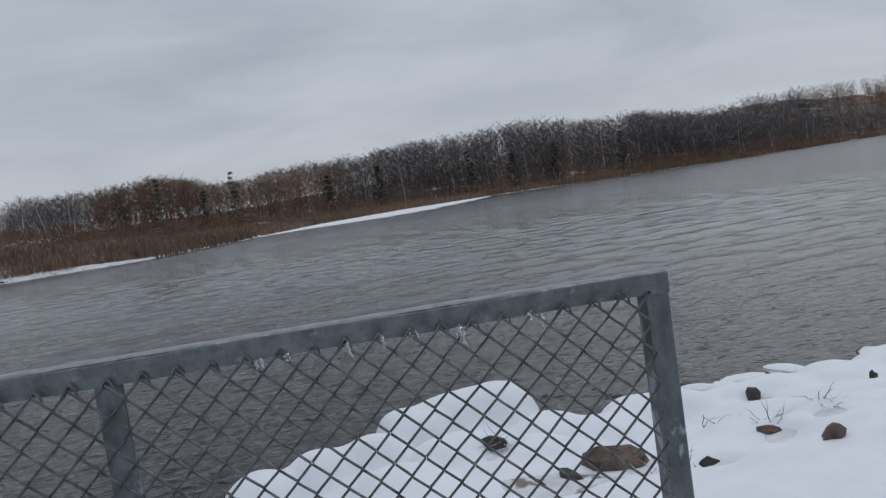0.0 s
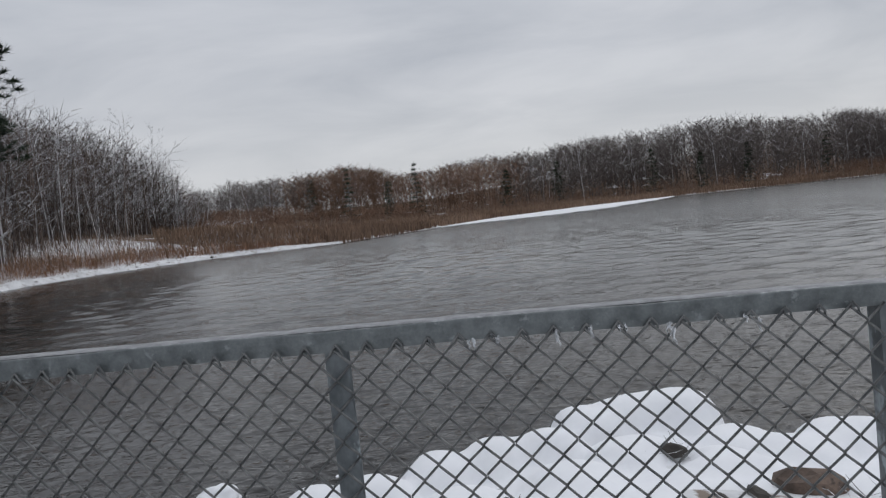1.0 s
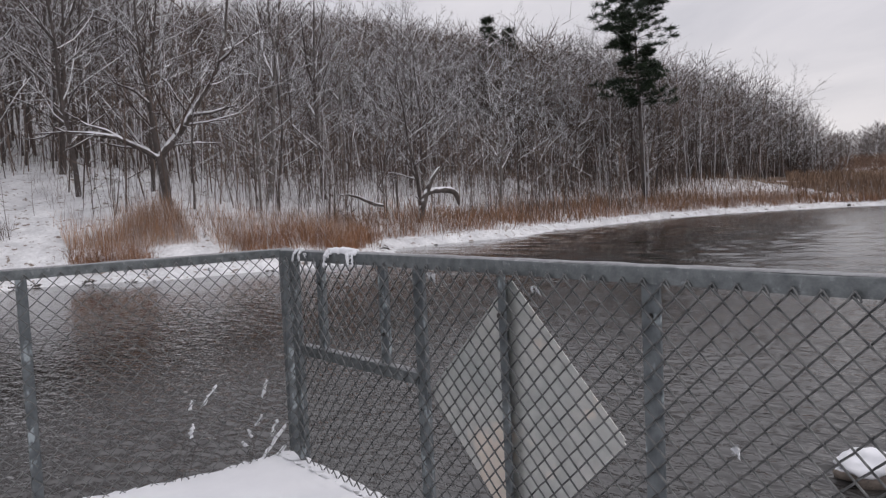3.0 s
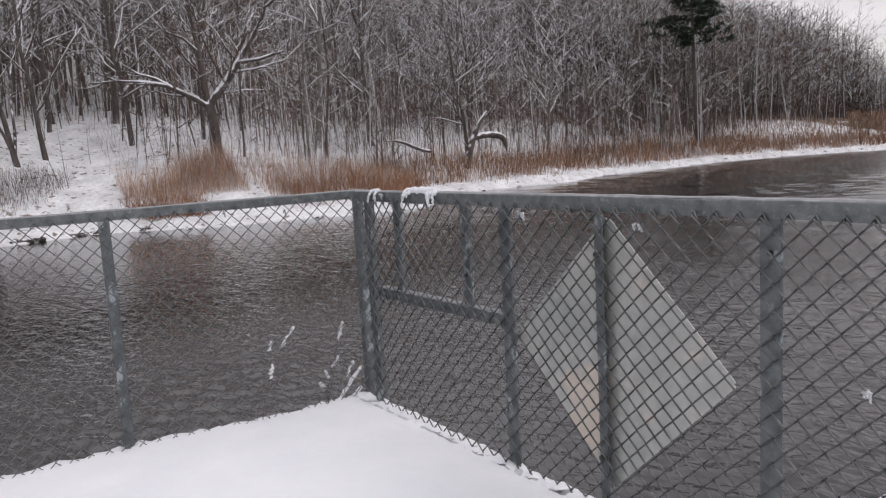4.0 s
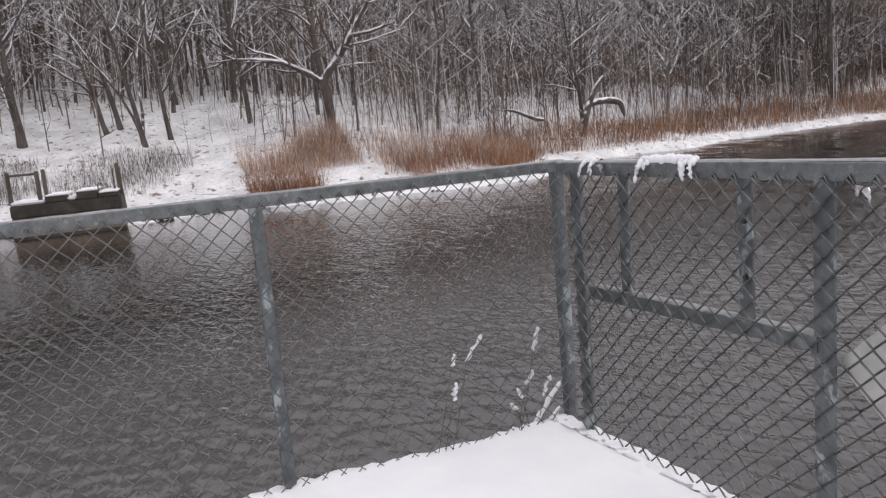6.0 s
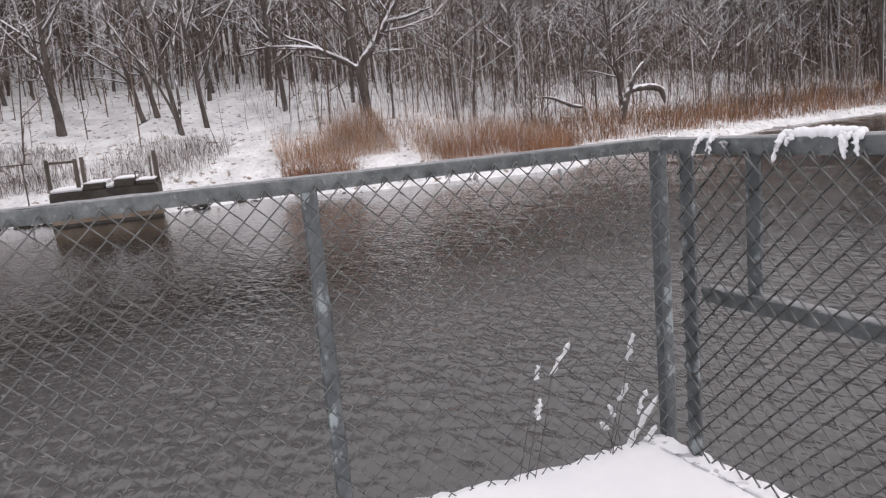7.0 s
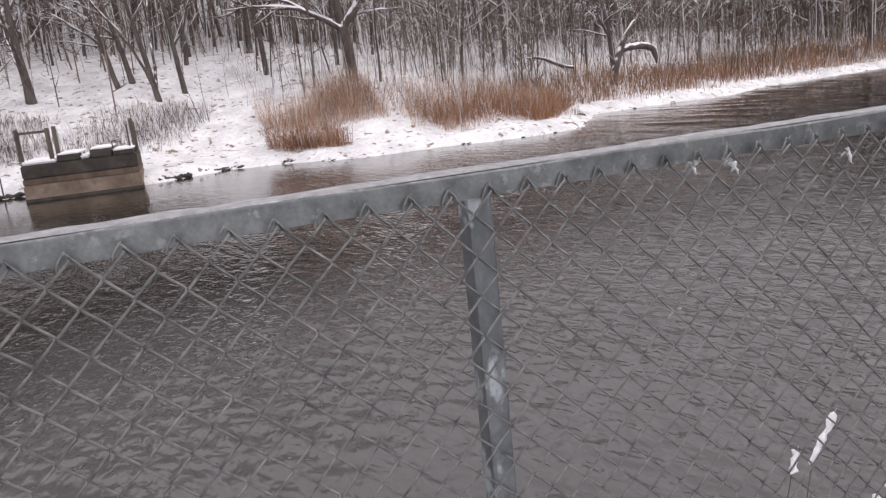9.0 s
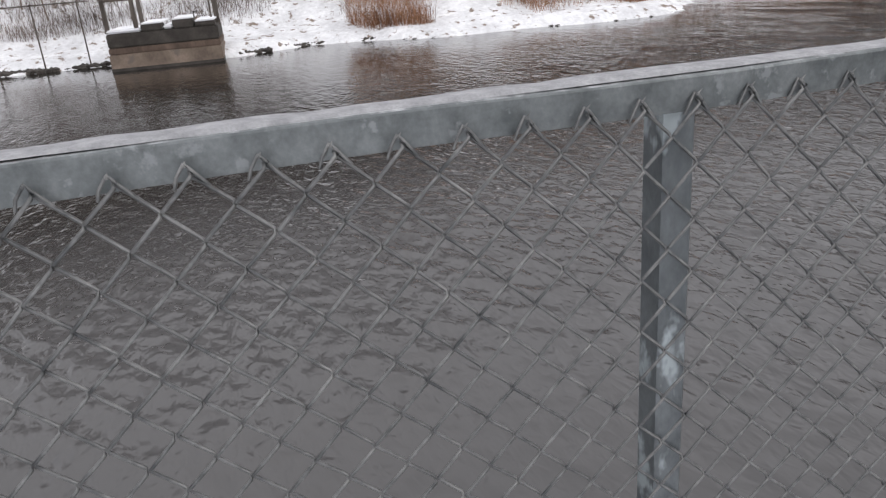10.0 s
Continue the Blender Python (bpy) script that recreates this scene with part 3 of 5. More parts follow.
def wire_panel(name, parent, p0, along, normal, length, z0, z1, seed, thick=0.0031, fall=0.0):
    """Woven diamond mesh from p0 along a direction: zigzag wires hooked round one another at each bend, with knuckles at the top."""
    rng = random.Random(seed)
    half = MESH_W / 2
    n = int(length / half)
    rows = int((z1 - z0) / half)
    along, normal = Vector(along), Vector(normal)
    for k in range(n):
        verts, faces, pts = [], [], []
        drop = fall * (k / n) ** 3
        for j in range(rows + 1):
            off = (k + j) % 2
            turn = 1 if off else -1
            s = (k + off) * half + rng.uniform(-0.0012, 0.0012) - turn * 0.0004
            z = z1 - drop - j * half + rng.uniform(-0.001, 0.001)
            bow = 0.006 * math.sin(s * 5.1 + z * 2.0 + seed)
            c = Vector(p0) + along * s + normal * (bow - 0.007) + Vector((0, 0, z))
            # each bend is a short loop that passes from one side of its neighbour to the other
            pts.append(c + Vector((0, 0, 0.0022)) - along * turn * 0.0008 - normal * 0.0028 * turn)
            pts.append(c + Vector((0, 0, -0.0022)) - along * turn * 0.0008 + normal * 0.0028 * turn)
        tube(verts, faces, pts, [thick] * len(pts), 5)
        # ends twisted together and bent over at the top
        if k % 2 == 0:
            top = pts[0]
            hook = [top - along * 0.016 + Vector((0, 0, -0.016)), top + Vector((0, 0, 0.004)) - normal * 0.004, top + along * 0.004 + Vector((0, 0, 0.008)) - normal * 0.001,
                    top + along * 0.013 + Vector((0, 0, -0.004)) - normal * 0.005, top + along * 0.016 + Vector((0, 0, -0.015)) - normal * 0.002]
            tube(verts, faces, hook, [thick * 0.85] * 5, 5)
            tube(verts, faces, [top + along * 0.004 + Vector((0, 0, 0.006)) - normal * 0.006, top + along * 0.001 + Vector((0, 0, 0.013)) - normal * 0.010], [thick * 0.8, 0.0], 5)
        put(name, verts, faces, M_WIRE, parent, smooth=True)


def angle_post(parent, base, along, normal, z0, z1, width=0.05, name="post", flip=False, label=""):
    """Upright angle iron: one leg along the fence, the other outward."""
    a, n = Vector(along), Vector(normal)
    w, t, r = width, 0.005, 0.003
    prof = [(0, 0), (w - r, 0), (w, r), (w, t), (t + r, t), (t, t + r), (t, w), (0, w)]
    pts = []
    for z in (z0, z1):
        for s, o in prof:
            s = (w / 2 - s) if flip else (s - w / 2)
            pts.append(Vector(base) + a * s + n * (o + 0.002) + Vector((0, 0, z)))
    k = len(prof)
    f = [tuple(range(k)), tuple(range(2 * k - 1, k - 1, -1))] + [(i, k + i, k + (i + 1) % k, (i + 1) % k) for i in range(k)]
    return put(name, pts, f, M_POST, parent, label)


def angle_rail(name, parent, a, b, normal, top, mat=None, drop=0.05, label="", fall=0.0):
    """Lying angle iron: a face towards the pier and a ledge outward, with rounded edges."""
    a, b, n = Vector(a), Vector(b), Vector(normal)
    t, r = 0.006, 0.0035
    prof = [(0, -drop), (0, -r), (r * 0.3, -r * 0.3), (r, 0), (0.05, 0), (0.05, -t), (t, -t), (t, -drop)]
    pts = []
    steps = 24
    d = (b - a) / steps
    for i in range(steps + 1):
        sag = 0.0015 * math.sin(i * 1.7) - fall * (i / steps) ** 3
        for o, u in prof:
            pts.append(a + d * i + n * o + Vector((0, 0, top + u + sag)))
    k = len(prof)
    f = [tuple(range(k)), tuple(reversed(range(steps * k, steps * k + k)))]
    for i in range(steps):
        f += [(i * k + q, (i + 1) * k + q, (i + 1) * k + (q + 1) % k, i * k + (q + 1) % k) for q in range(k)]
    ob = put(name, pts, f, mat or M_GALV, parent, label)
    if name == "top_rail":
        rng = random.Random(int(a.x * 7) + 3)
        v, fc = [], []
        n2 = 90
        for i in range(n2 + 1):
            q = a + (b - a) * (i / n2)
            z = top - fall * (i / n2) ** 3
            w0, hgt = 0.005 + rng.uniform(-0.002, 0.003), 0.0035 + rng.uniform(-0.001, 0.0015)
            for o, u in ((w0, 0.0005), (w0 + 0.006, hgt), (0.049, hgt), (0.0515, 0.0005)):
                v.append(q + n * o + Vector((0, 0, z + u)))
        for i in range(n2):
            fc += [(i * 4 + k, i * 4 + k + 1, i * 4 + k + 5, i * 4 + k + 4) for k in range(3)]
        put("frost", v, fc, M_FROST, parent, "thin grey frost along the rail's ledge", smooth=True)
    return ob


def fences():
    front = thing("chain_link_fence", "galvanised chain-link fence with angle-iron rail along the pier head", "fence", "pier fences")
    ax, nx_ = (1, 0, 0), (0, 1, 0)
    angle_rail("top_rail", front, (0.035, 0.0, 0), (4.445, 0.0, 0), nx_, RAIL_TOP, drop=0.047, fall=0.013)
    angle_rail("middle_rail", front, (0.19, 0.004, 0), (1.11, 0.004, 0), nx_, 0.613, drop=0.045, label="short frosted middle rail")
    for x, z0, w in ((0.135, -0.03, 0.055), (1.13, -0.03, 0.06), (2.17, -0.03, 0.06), (3.24, -0.03, 0.055), (4.42, -0.30, 0.055)):
        angle_post(front, (x, 0.0065, 0), ax, nx_, z0, RAIL_TOP - 0.008 - 0.013 * (x / 4.445) ** 3, w)
    v, f = [], []
    rm = random.Random(6)
    for i in range(61):
        x = 0.20 + 0.90 * i / 60
        h = 0.0015 + 0.004 * max(0.0, noise.noise((x * 14, 0.5, 2.0))) + rm.uniform(0, 0.002)
        v += [(x, 0.014 + 0.006 * noise.noise((x * 20, 1.5, 3.0)), 0.6135), (x, 0.022, 0.613 + h), (x, 0.045, 0.613 + h), (x, 0.052, 0.6135)]
    for i in range(60):
        f += [(i * 4 + k, i * 4 + k + 1, i * 4 + k + 5, i * 4 + k + 4) for k in range(3)]
    put("snow_strip", v, f, M_FROST, front, "thin line of grey frost on the middle rail", smooth=True)
    for x in (0.39, 0.89):
        angle_post(front, (x, 0.0065, 0), ax, nx_, 0.62, RAIL_TOP - 0.008, 0.05, "upright", label="short upright above the middle rail")
    wire_panel("wire", front, (0.11, -0.001, 0), ax, nx_, 4.31, -0.02, RAIL_TOP - 0.042, 1, fall=0.012)
    for x, z in ((0.39, 0.92), (0.89, 0.90), (0.89, 0.74), (2.16, 0.06), (2.17, 0.93)):
        bm = bmesh.new()
        bmesh.ops.create_cone(bm, cap_ends=True, segments=6, radius1=0.008, radius2=0.007, depth=0.008,
                              matrix=Matrix.Translation((x, 0.003, z)) @ Matrix.Rotation(radians(90), 4, "X"))
        part("bolt", bm, M_BOLT, front)

    side = thing("chain_link_fence", "galvanised chain-link fence along the pier's channel side", "fence", "pier fences")
    d = Vector((-0.09, -1, 0)).normalized()
    n = Vector((-1, 0.09, 0)).normalized()
    angle_rail("top_rail", side, Vector((-0.03, 0, 0)) - d * 0.09, Vector((-0.03, 0, 0)) + d * 4.4, n, RAIL_TOP, drop=0.040)
    for s in (-0.065, 1.102, 2.22, 3.33, 4.37):
        angle_post(side, Vector((-0.03, 0, 0)) + d * s + n * 0.0065, d, n, -0.03, RAIL_TOP - 0.008, 0.042, flip=True)
    wire_panel("wire", side, Vector((-0.03, 0, 0)) - d * 0.07 - n * 0.001, d, n, 4.46, -0.02, RAIL_TOP - 0.031, 76, 0.0022)


fences()


def warning_sign():
    """Square plate on its corner, seen from the bare back, bolted to an upright."""
    sign = thing("diamond_sign", "diamond-shaped bare aluminium sign plate fixed outside the fence", "sign", at=(1.60, 0.04, 0.545))
    bm = bmesh.new()
    vs = box(bm, (0.645, 0.003, 0.645), (0, 0, 0), 0.0)
    for v in vs:
        v.co = Matrix.Rotation(radians(45), 4, "Y") @ v.co
    corner = [e for e in bm.edges if abs(e.verts[0].co.y - e.verts[1].co.y) > 0.002]
    bmesh.ops.bevel(bm, geom=corner, offset=0.010, segments=2, affect="EDGES")
    part("plate", bm, M_SIGNBACK, sign)
    angle_post(sign, (-0.012, -0.036, 0), (1, 0, 0), (0, 1, 0), -0.62, 0.49, 0.034, "upright", label="narrow galvanised angle-iron upright")
    for z in (0.335, -0.345):
        bm = bmesh.new()
        bmesh.ops.create_cone(bm, cap_ends=True, segments=6, radius1=0.011, radius2=0.010, depth=0.012,
                              matrix=Matrix.Translation((-0.016, -0.040, z)) @ Matrix.Rotation(radians(90), 4, "X"))
        part("bolt", bm, M_BOLT, sign)


warning_sign()


# ---- lumps of snow and ice ----
def lump_mesh(name, size, seed, rough=0.25, freq=1.6, level=3, flat=None):
    bm = bmesh.new()
    bmesh.ops.create_icosphere(bm, subdivisions=level, radius=1.0)
    o = Vector((seed * 7.1, seed * 3.7, seed * 1.3))
    for v in bm.verts:
        k = 1 + rough * noise.noise(v.co * freq + o) + rough * 0.4 * noise.noise(v.co * freq * 2.7 + o)
        v.co = Vector((v.co.x * size[0] * k, v.co.y * size[1] * k, v.co.z * size[2] * k))
        if flat is not None:
            v.co.z = max(v.co.z, flat)
    me = bpy.data.meshes.new(name)
    bm.to_mesh(me)
    bm.free()
    me.polygons.foreach_set("use_smooth", [True] * len(me.polygons))
    return me


def snow_clump(label, x0, x1, thick, legs, seed):
    """Wet snow sagging along the rail's edge, with legs that have slid down over the rail's face."""
    rng = random.Random(seed)
    v, f = [], []
    n = 30
    pts = [Vector((x0 + (x1 - x0) * k / n, 0.010 + rng.uniform(-0.003, 0.003), RAIL_TOP + thick * 0.45 + rng.uniform(-0.002, 0.003))) for k in range(n + 1)]
    tube(v, f, pts, [0.004] + [thick * rng.uniform(0.8, 1.1) * (0.7 + 0.3 * math.sin(math.pi * k / n)) for k in range(1, n)] + [0.0], 9)
    for x, dx, drop, r in legs:
        p = Vector((x, 0.002, RAIL_TOP + thick * 0.3))
        line = [p, p + Vector((dx * 0.2, -0.012, -0.008)), p + Vector((dx * 0.45, -0.018, -drop * 0.35)), p + Vector((dx * 0.75, -0.018, -drop * 0.7)), p + Vector((dx, -0.016, -drop))]
        steps = 12
        fine = [on_line(line, k / steps)[0] + Vector((rng.gauss(0, 0.0016), 0, 0)) for k in range(steps + 1)]
        tube(v, f, fine, [r * (1.15 - 0.75 * k / steps) * rng.uniform(0.6, 1.25) for k in range(steps)] + [0.0], 8)
    v = [Vector(p) + noise.noise_vector(Vector(p) * 110.0) * thick * 0.30 for p in v]
    clump = tagged(new("snow_clump", mesh_from("snow_clump", v, f, True)), label, "snow clump", "snow caught on the fence")
    clump.data.materials.append(M_SNOW)


def snow_on_fence():
    snow_clump("thick snow clump sagging over the fence rail", 0.49, 0.725, 0.016,
               ((0.505, -0.028, 0.075, 0.011), (0.53, -0.012, 0.03, 0.009), (0.672, 0.012, 0.062, 0.010), (0.69, -0.006, 0.05, 0.008), (0.712, 0.006, 0.055, 0.009)), 3)
    snow_clump("small arch of snow on the rail by the corner post", 0.205, 0.262, 0.009,
               ((0.212, -0.022, 0.055, 0.008), (0.256, 0.004, 0.05, 0.0075), (0.258, -0.014, 0.04, 0.005)), 5)
    d = Vector((-0.09, -1, 0)).normalized()
    specs = [(x, -0.012, z, l) for x, z, l in ((0.31, 1.05, 0.03), (1.24, 1.0, 0.04), (1.76, 0.985, 0.035), (3.54, 1.055, 0.045), (3.60, 1.05, 0.03), (3.72, 1.05, 0.06),
             (3.79, 1.06, 0.045), (3.86, 1.05, 0.03), (3.96, 1.05, 0.05), (3.965, 1.0, 0.07), (4.14, 1.0, 0.05), (4.12, 1.05, 0.03), (2.42, 0.62, 0.035))]
    specs += [(-0.03 + d.x * s + 0.012, d.y * s, z, l) for s, z, l in ((0.70, 1.02, 0.02), (0.61, 1.015, 0.03), (0.33, 1.0, 0.035))]
    for i, (x, y, z, l) in enumerate(specs):
        if x > 3.0:
            z, l = min(z, 1.012), l * 0.75
        rng = random.Random(i)
        verts, faces = [], []
        p = Vector((x, y, z))
        for k in ((1, 2) if x > 3.0 else (0, 1, 2)):
            pts, rad = [], []
            q = p + Vector((rng.uniform(-0.008, 0.008), rng.uniform(-0.004, 0.004), rng.uniform(0, 0.01)))
            for j in range(6):
                f = j / 5
                pts.append(q + Vector(((0.012 * k - 0.012) * f * (0.4 if x > 3.0 else 1.0) + rng.uniform(-0.003, 0.003), rng.uniform(-0.002, 0.002), -l * 0.75 * f * (0.7 + 0.2 * k))))
                rad.append(((0.0032 if x > 3.0 else 0.0035 if y < -0.1 else 0.0075) * (1 - f) + 0.0012) * rng.uniform(0.6, 1.3) if j < 5 else 0.0)
            tube(verts, faces, pts, rad, 7)
        ob = put("frozen_drip", verts, faces, M_DRIP, None, smooth=True)
        tagged(ob, "frozen snow drip clinging to the wire mesh", "ice", "snow caught on the fence")


snow_on_fence()


def frosted_weeds():
    """Thin stalks leaning over, each with a lump of frozen snow near its top."""
    rng = random.Random(12)
    crusts = [(-0.40, 0.352, -0.32, 0.445), (-0.462, 0.349, -0.436, 0.396), (-0.469, 0.218, -0.443, 0.284), (-0.097, 0.328, -0.063, 0.424),
              (-0.139, 0.198, -0.095, 0.251), (-0.16, 0.147, -0.182, 0.194), (-0.193, 0.109, -0.208, 0.137), (-0.064, 0.129, -0.014, 0.211),
              (-0.112, 0.028, 0.03, 0.178), (-0.043, 0.001, 0.022, 0.066)]
    weed = thing("weed", "dry weed stalks caked with snow beside the corner post", "weed")
    for y0, z0, y1, z1 in crusts:
        low, top = Vector((-0.06, y0, z0)), Vector((-0.06 + rng.uniform(-0.01, 0.0), y1, z1))
        base = Vector((-0.05, y0 - 0.30 * z0 * (1 if y1 > y0 else -0.5), -0.01))
        pts = [base, base.lerp(low, 0.55) + Vector((rng.uniform(-0.01, 0.01), rng.uniform(-0.012, 0.012), 0.0)), low, low.lerp(top, 0.6), top + (top - low) * 0.12]
        v, f = [], []
        tube(v, f, pts, [0.0016, 0.0014, 0.0013, 0.0011, 0.0], 5)
        put("stalk", v, f, M_BARK, weed, "thin dry stalk", smooth=True)
        v, f = [], []
        wide = 0.0105 if z0 < 0.1 else 0.0085
        n = 9
        cp = [low.lerp(top, k / n) + Vector((rng.uniform(-0.003, 0.003), rng.uniform(-0.006, 0.006), rng.uniform(-0.003, 0.003))) for k in range(n + 1)]
        tube(v, f, cp, [0.003] + [wide * rng.uniform(0.5, 1.35) for k in range(n - 1)] + [0.0], 7)
        put("snow_crust", v, f, M_SNOW, weed, "white crust of frozen snow", smooth=True)


frosted_weeds()

# ---- boulders of the near bank ----
def boulder(x, y, z, size, seed, cap=True, mat=None, label="granite boulder under a thick cap of snow", lift=0.0):
    rock = thing("boulder", label, "boulder", "boulders of the near bank", at=(x, y, z))
    ob = new("stone", lump_mesh("stone", size, seed, 0.5, 1.3, 3 if mat is None else 2))
    if mat is not None:
        ob.data.polygons.foreach_set("use_smooth", [False] * len(ob.data.polygons))
    ob.data.materials.append(mat or M_ROCK)
    ob.parent = rock
    if cap:
        s = (size[0] * 1.04, size[1] * 1.04, size[2] * 0.75)
        c = new("snow_cap", lump_mesh("snow_cap", s, seed + 0.2, 0.30, 1.25, 4, flat=-s[2] * 0.3))
        c.data.materials.append(M_SNOW)
        c.parent = rock
        c.location = (0, 0, size[2] * 0.38 + lift)
        c["label"] = "thick rounded snow cap"
    rock.rotation_euler = (0, 0, seed * 1.9)
    return rock


BOULDERS = [  # x, y, radius, height, seed
    (1.44, 1.52, 0.30, 0.22, 2), (1.75, 1.0, 0.34, 0.16, 30), (1.85, 2.1, 0.34, 0.18, 1), (2.15, 2.7, 0.34, 0.16, 3), (2.15, 3.35, 0.27, 0.20, 21), (2.58, 3.42, 0.28, 0.20, 4),
    (2.95, 3.78, 0.27, 0.20, 22), (3.4, 3.92, 0.30, 0.22, 5), (3.85, 3.95, 0.30, 0.22, 6), (4.15, 4.40, 0.30, 0.30, 23), (4.5, 4.55, 0.30, 0.26, 7),
    (4.88, 4.58, 0.34, 0.31, 27), (3.2, 2.9, 0.34, 0.16, 8), (3.9, 3.2, 0.36, 0.18, 9), (4.4, 3.7, 0.34, 0.20, 24), (2.7, 1.9, 0.36, 0.16, 10),
    (5.2, 4.0, 0.30, 0.20, 28), (5.55, 3.75, 0.30, 0.30, 12), (5.92, 4.05, 0.32, 0.42, 25), (6.3, 4.0, 0.28, 0.34, 13), (6.75, 4.05, 0.26, 0.26, 14), (7.15, 4.05, 0.30, 0.24, 26),
    (7.7, 4.05, 0.34, 0.22, 15), (8.4, 4.1, 0.4, 0.26, 16), (4.9, 3.35, 0.34, 0.20, 17), (3.0, 0.95, 0.34, 0.14, 18), (4.3, 1.2, 0.36, 0.14, 19),
    (9.3, 4.2, 0.4, 0.26, 20)]
PITS = ((5.22, 2.60, 0.18, 0.13), (4.66, 2.58, 0.13, 0.15), (4.86, 2.60, 0.14, 0.15), (6.25, 2.58, 0.09, 0.07), (5.72, 2.36, 0.10, 0.10), (6.80, 3.74, 0.11, 0.07),
        (4.65, 3.44, 0.13, 0.12), (3.47, 2.93, 0.08, 0.10), (5.08, 3.62, 0.10, 0.06), (6.5, 2.95, 0.08, 0.05), (6.62, 2.62, 0.12, 0.08), (3.9, 3.55, 0.12, 0.07), (7.3, 3.0, 0.06, 0.05))


def inland(x, y):
    """Boulders behind the outermost row lie deeper under the snow."""
    return y < 0.6 * x + 1.35


def blanket(x, y):
    """Height of the snow that lies over the boulders: soft domes run into one another."""
    x, y = np.asarray(x, float), np.asarray(y, float)
    base = np.asarray(land(x, y)) + 0.03
    xs, ys = x + 0.05 * wobble(x, y, 5.0, 14), y + 0.05 * wobble(x, y, 5.0, 15)
    soft, total = 0.065, np.exp((base - WATER_Z) / 0.065)
    for bx, by, br, bh, bs in BOULDERS:
        bh = bh * (0.18 if bx > 6.6 else 0.32 if bx > 5.4 else 0.4 if inland(bx, by) else 0.9)
        r2 = ((xs - bx) ** 2 + (ys - by) ** 2) / (br * 1.18) ** 2
        top = max(float(land(np.array([bx]), np.array([by]))[0]), WATER_Z) + bh * 1.15 + 0.05
        dome = WATER_Z - 0.25 + (top - WATER_Z + 0.25) * np.clip(1 - r2 ** 1.5, 0, 1) ** 0.33
        total += np.exp(np.clip((dome - WATER_Z) / soft, -20, 60))
    h = WATER_Z + soft * np.log(total) + 0.030 * wobble(x, y, 3.4, 18) + 0.016 * wobble(x, y, 7.5, 16) + 0.007 * wobble(x, y, 17.0, 17)
    for px, py, pr, pd in PITS:
        h = h - pd * np.exp(-((x - px) ** 2 + (y - py) ** 2) / (pr * pr))
    return h


def snow_blanket():
    bxs, bys = np.arange(0.7, 10.6, 0.045), np.arange(0.12, 5.3, 0.045)
    gxx, gyy = np.meshgrid(bxs, bys)
    h = blanket(gxx, gyy)
    edge = np.clip(np.minimum(np.minimum(gxx - 0.7, 10.6 - gxx), gyy - 0.12) / 0.4, 0, 1)
    h = h - 0.06 * (1 - edge)
    keep = h > WATER_Z - 0.06
    nx, ny = len(bxs), len(bys)
    index = -np.ones(h.shape, int)
    use = np.zeros(h.shape, bool)
    quads = keep[:-1, :-1] | keep[1:, :-1] | keep[:-1, 1:] | keep[1:, 1:]
    for dj in (0, 1):
        for di in (0, 1):
            use[dj:ny - 1 + dj, di:nx - 1 + di] |= quads
    index[use] = np.arange(use.sum())
    verts = np.stack([gxx, gyy, np.maximum(h, WATER_Z - 0.12)], -1)[use].tolist()
    js, is_ = np.nonzero(quads)
    faces = np.stack([index[js, is_], index[js, is_ + 1], index[js + 1, is_ + 1], index[js + 1, is_]], -1).tolist()
    tagged(put("snow_blanket", verts, faces, M_SNOW, smooth=True), "thick rounded snow lying over the bank's boulders", "snow", kind="stuff")


snow_blanket()


def blanket_z(x, y):
    return float(blanket(np.array([x]), np.array([y]))[0])


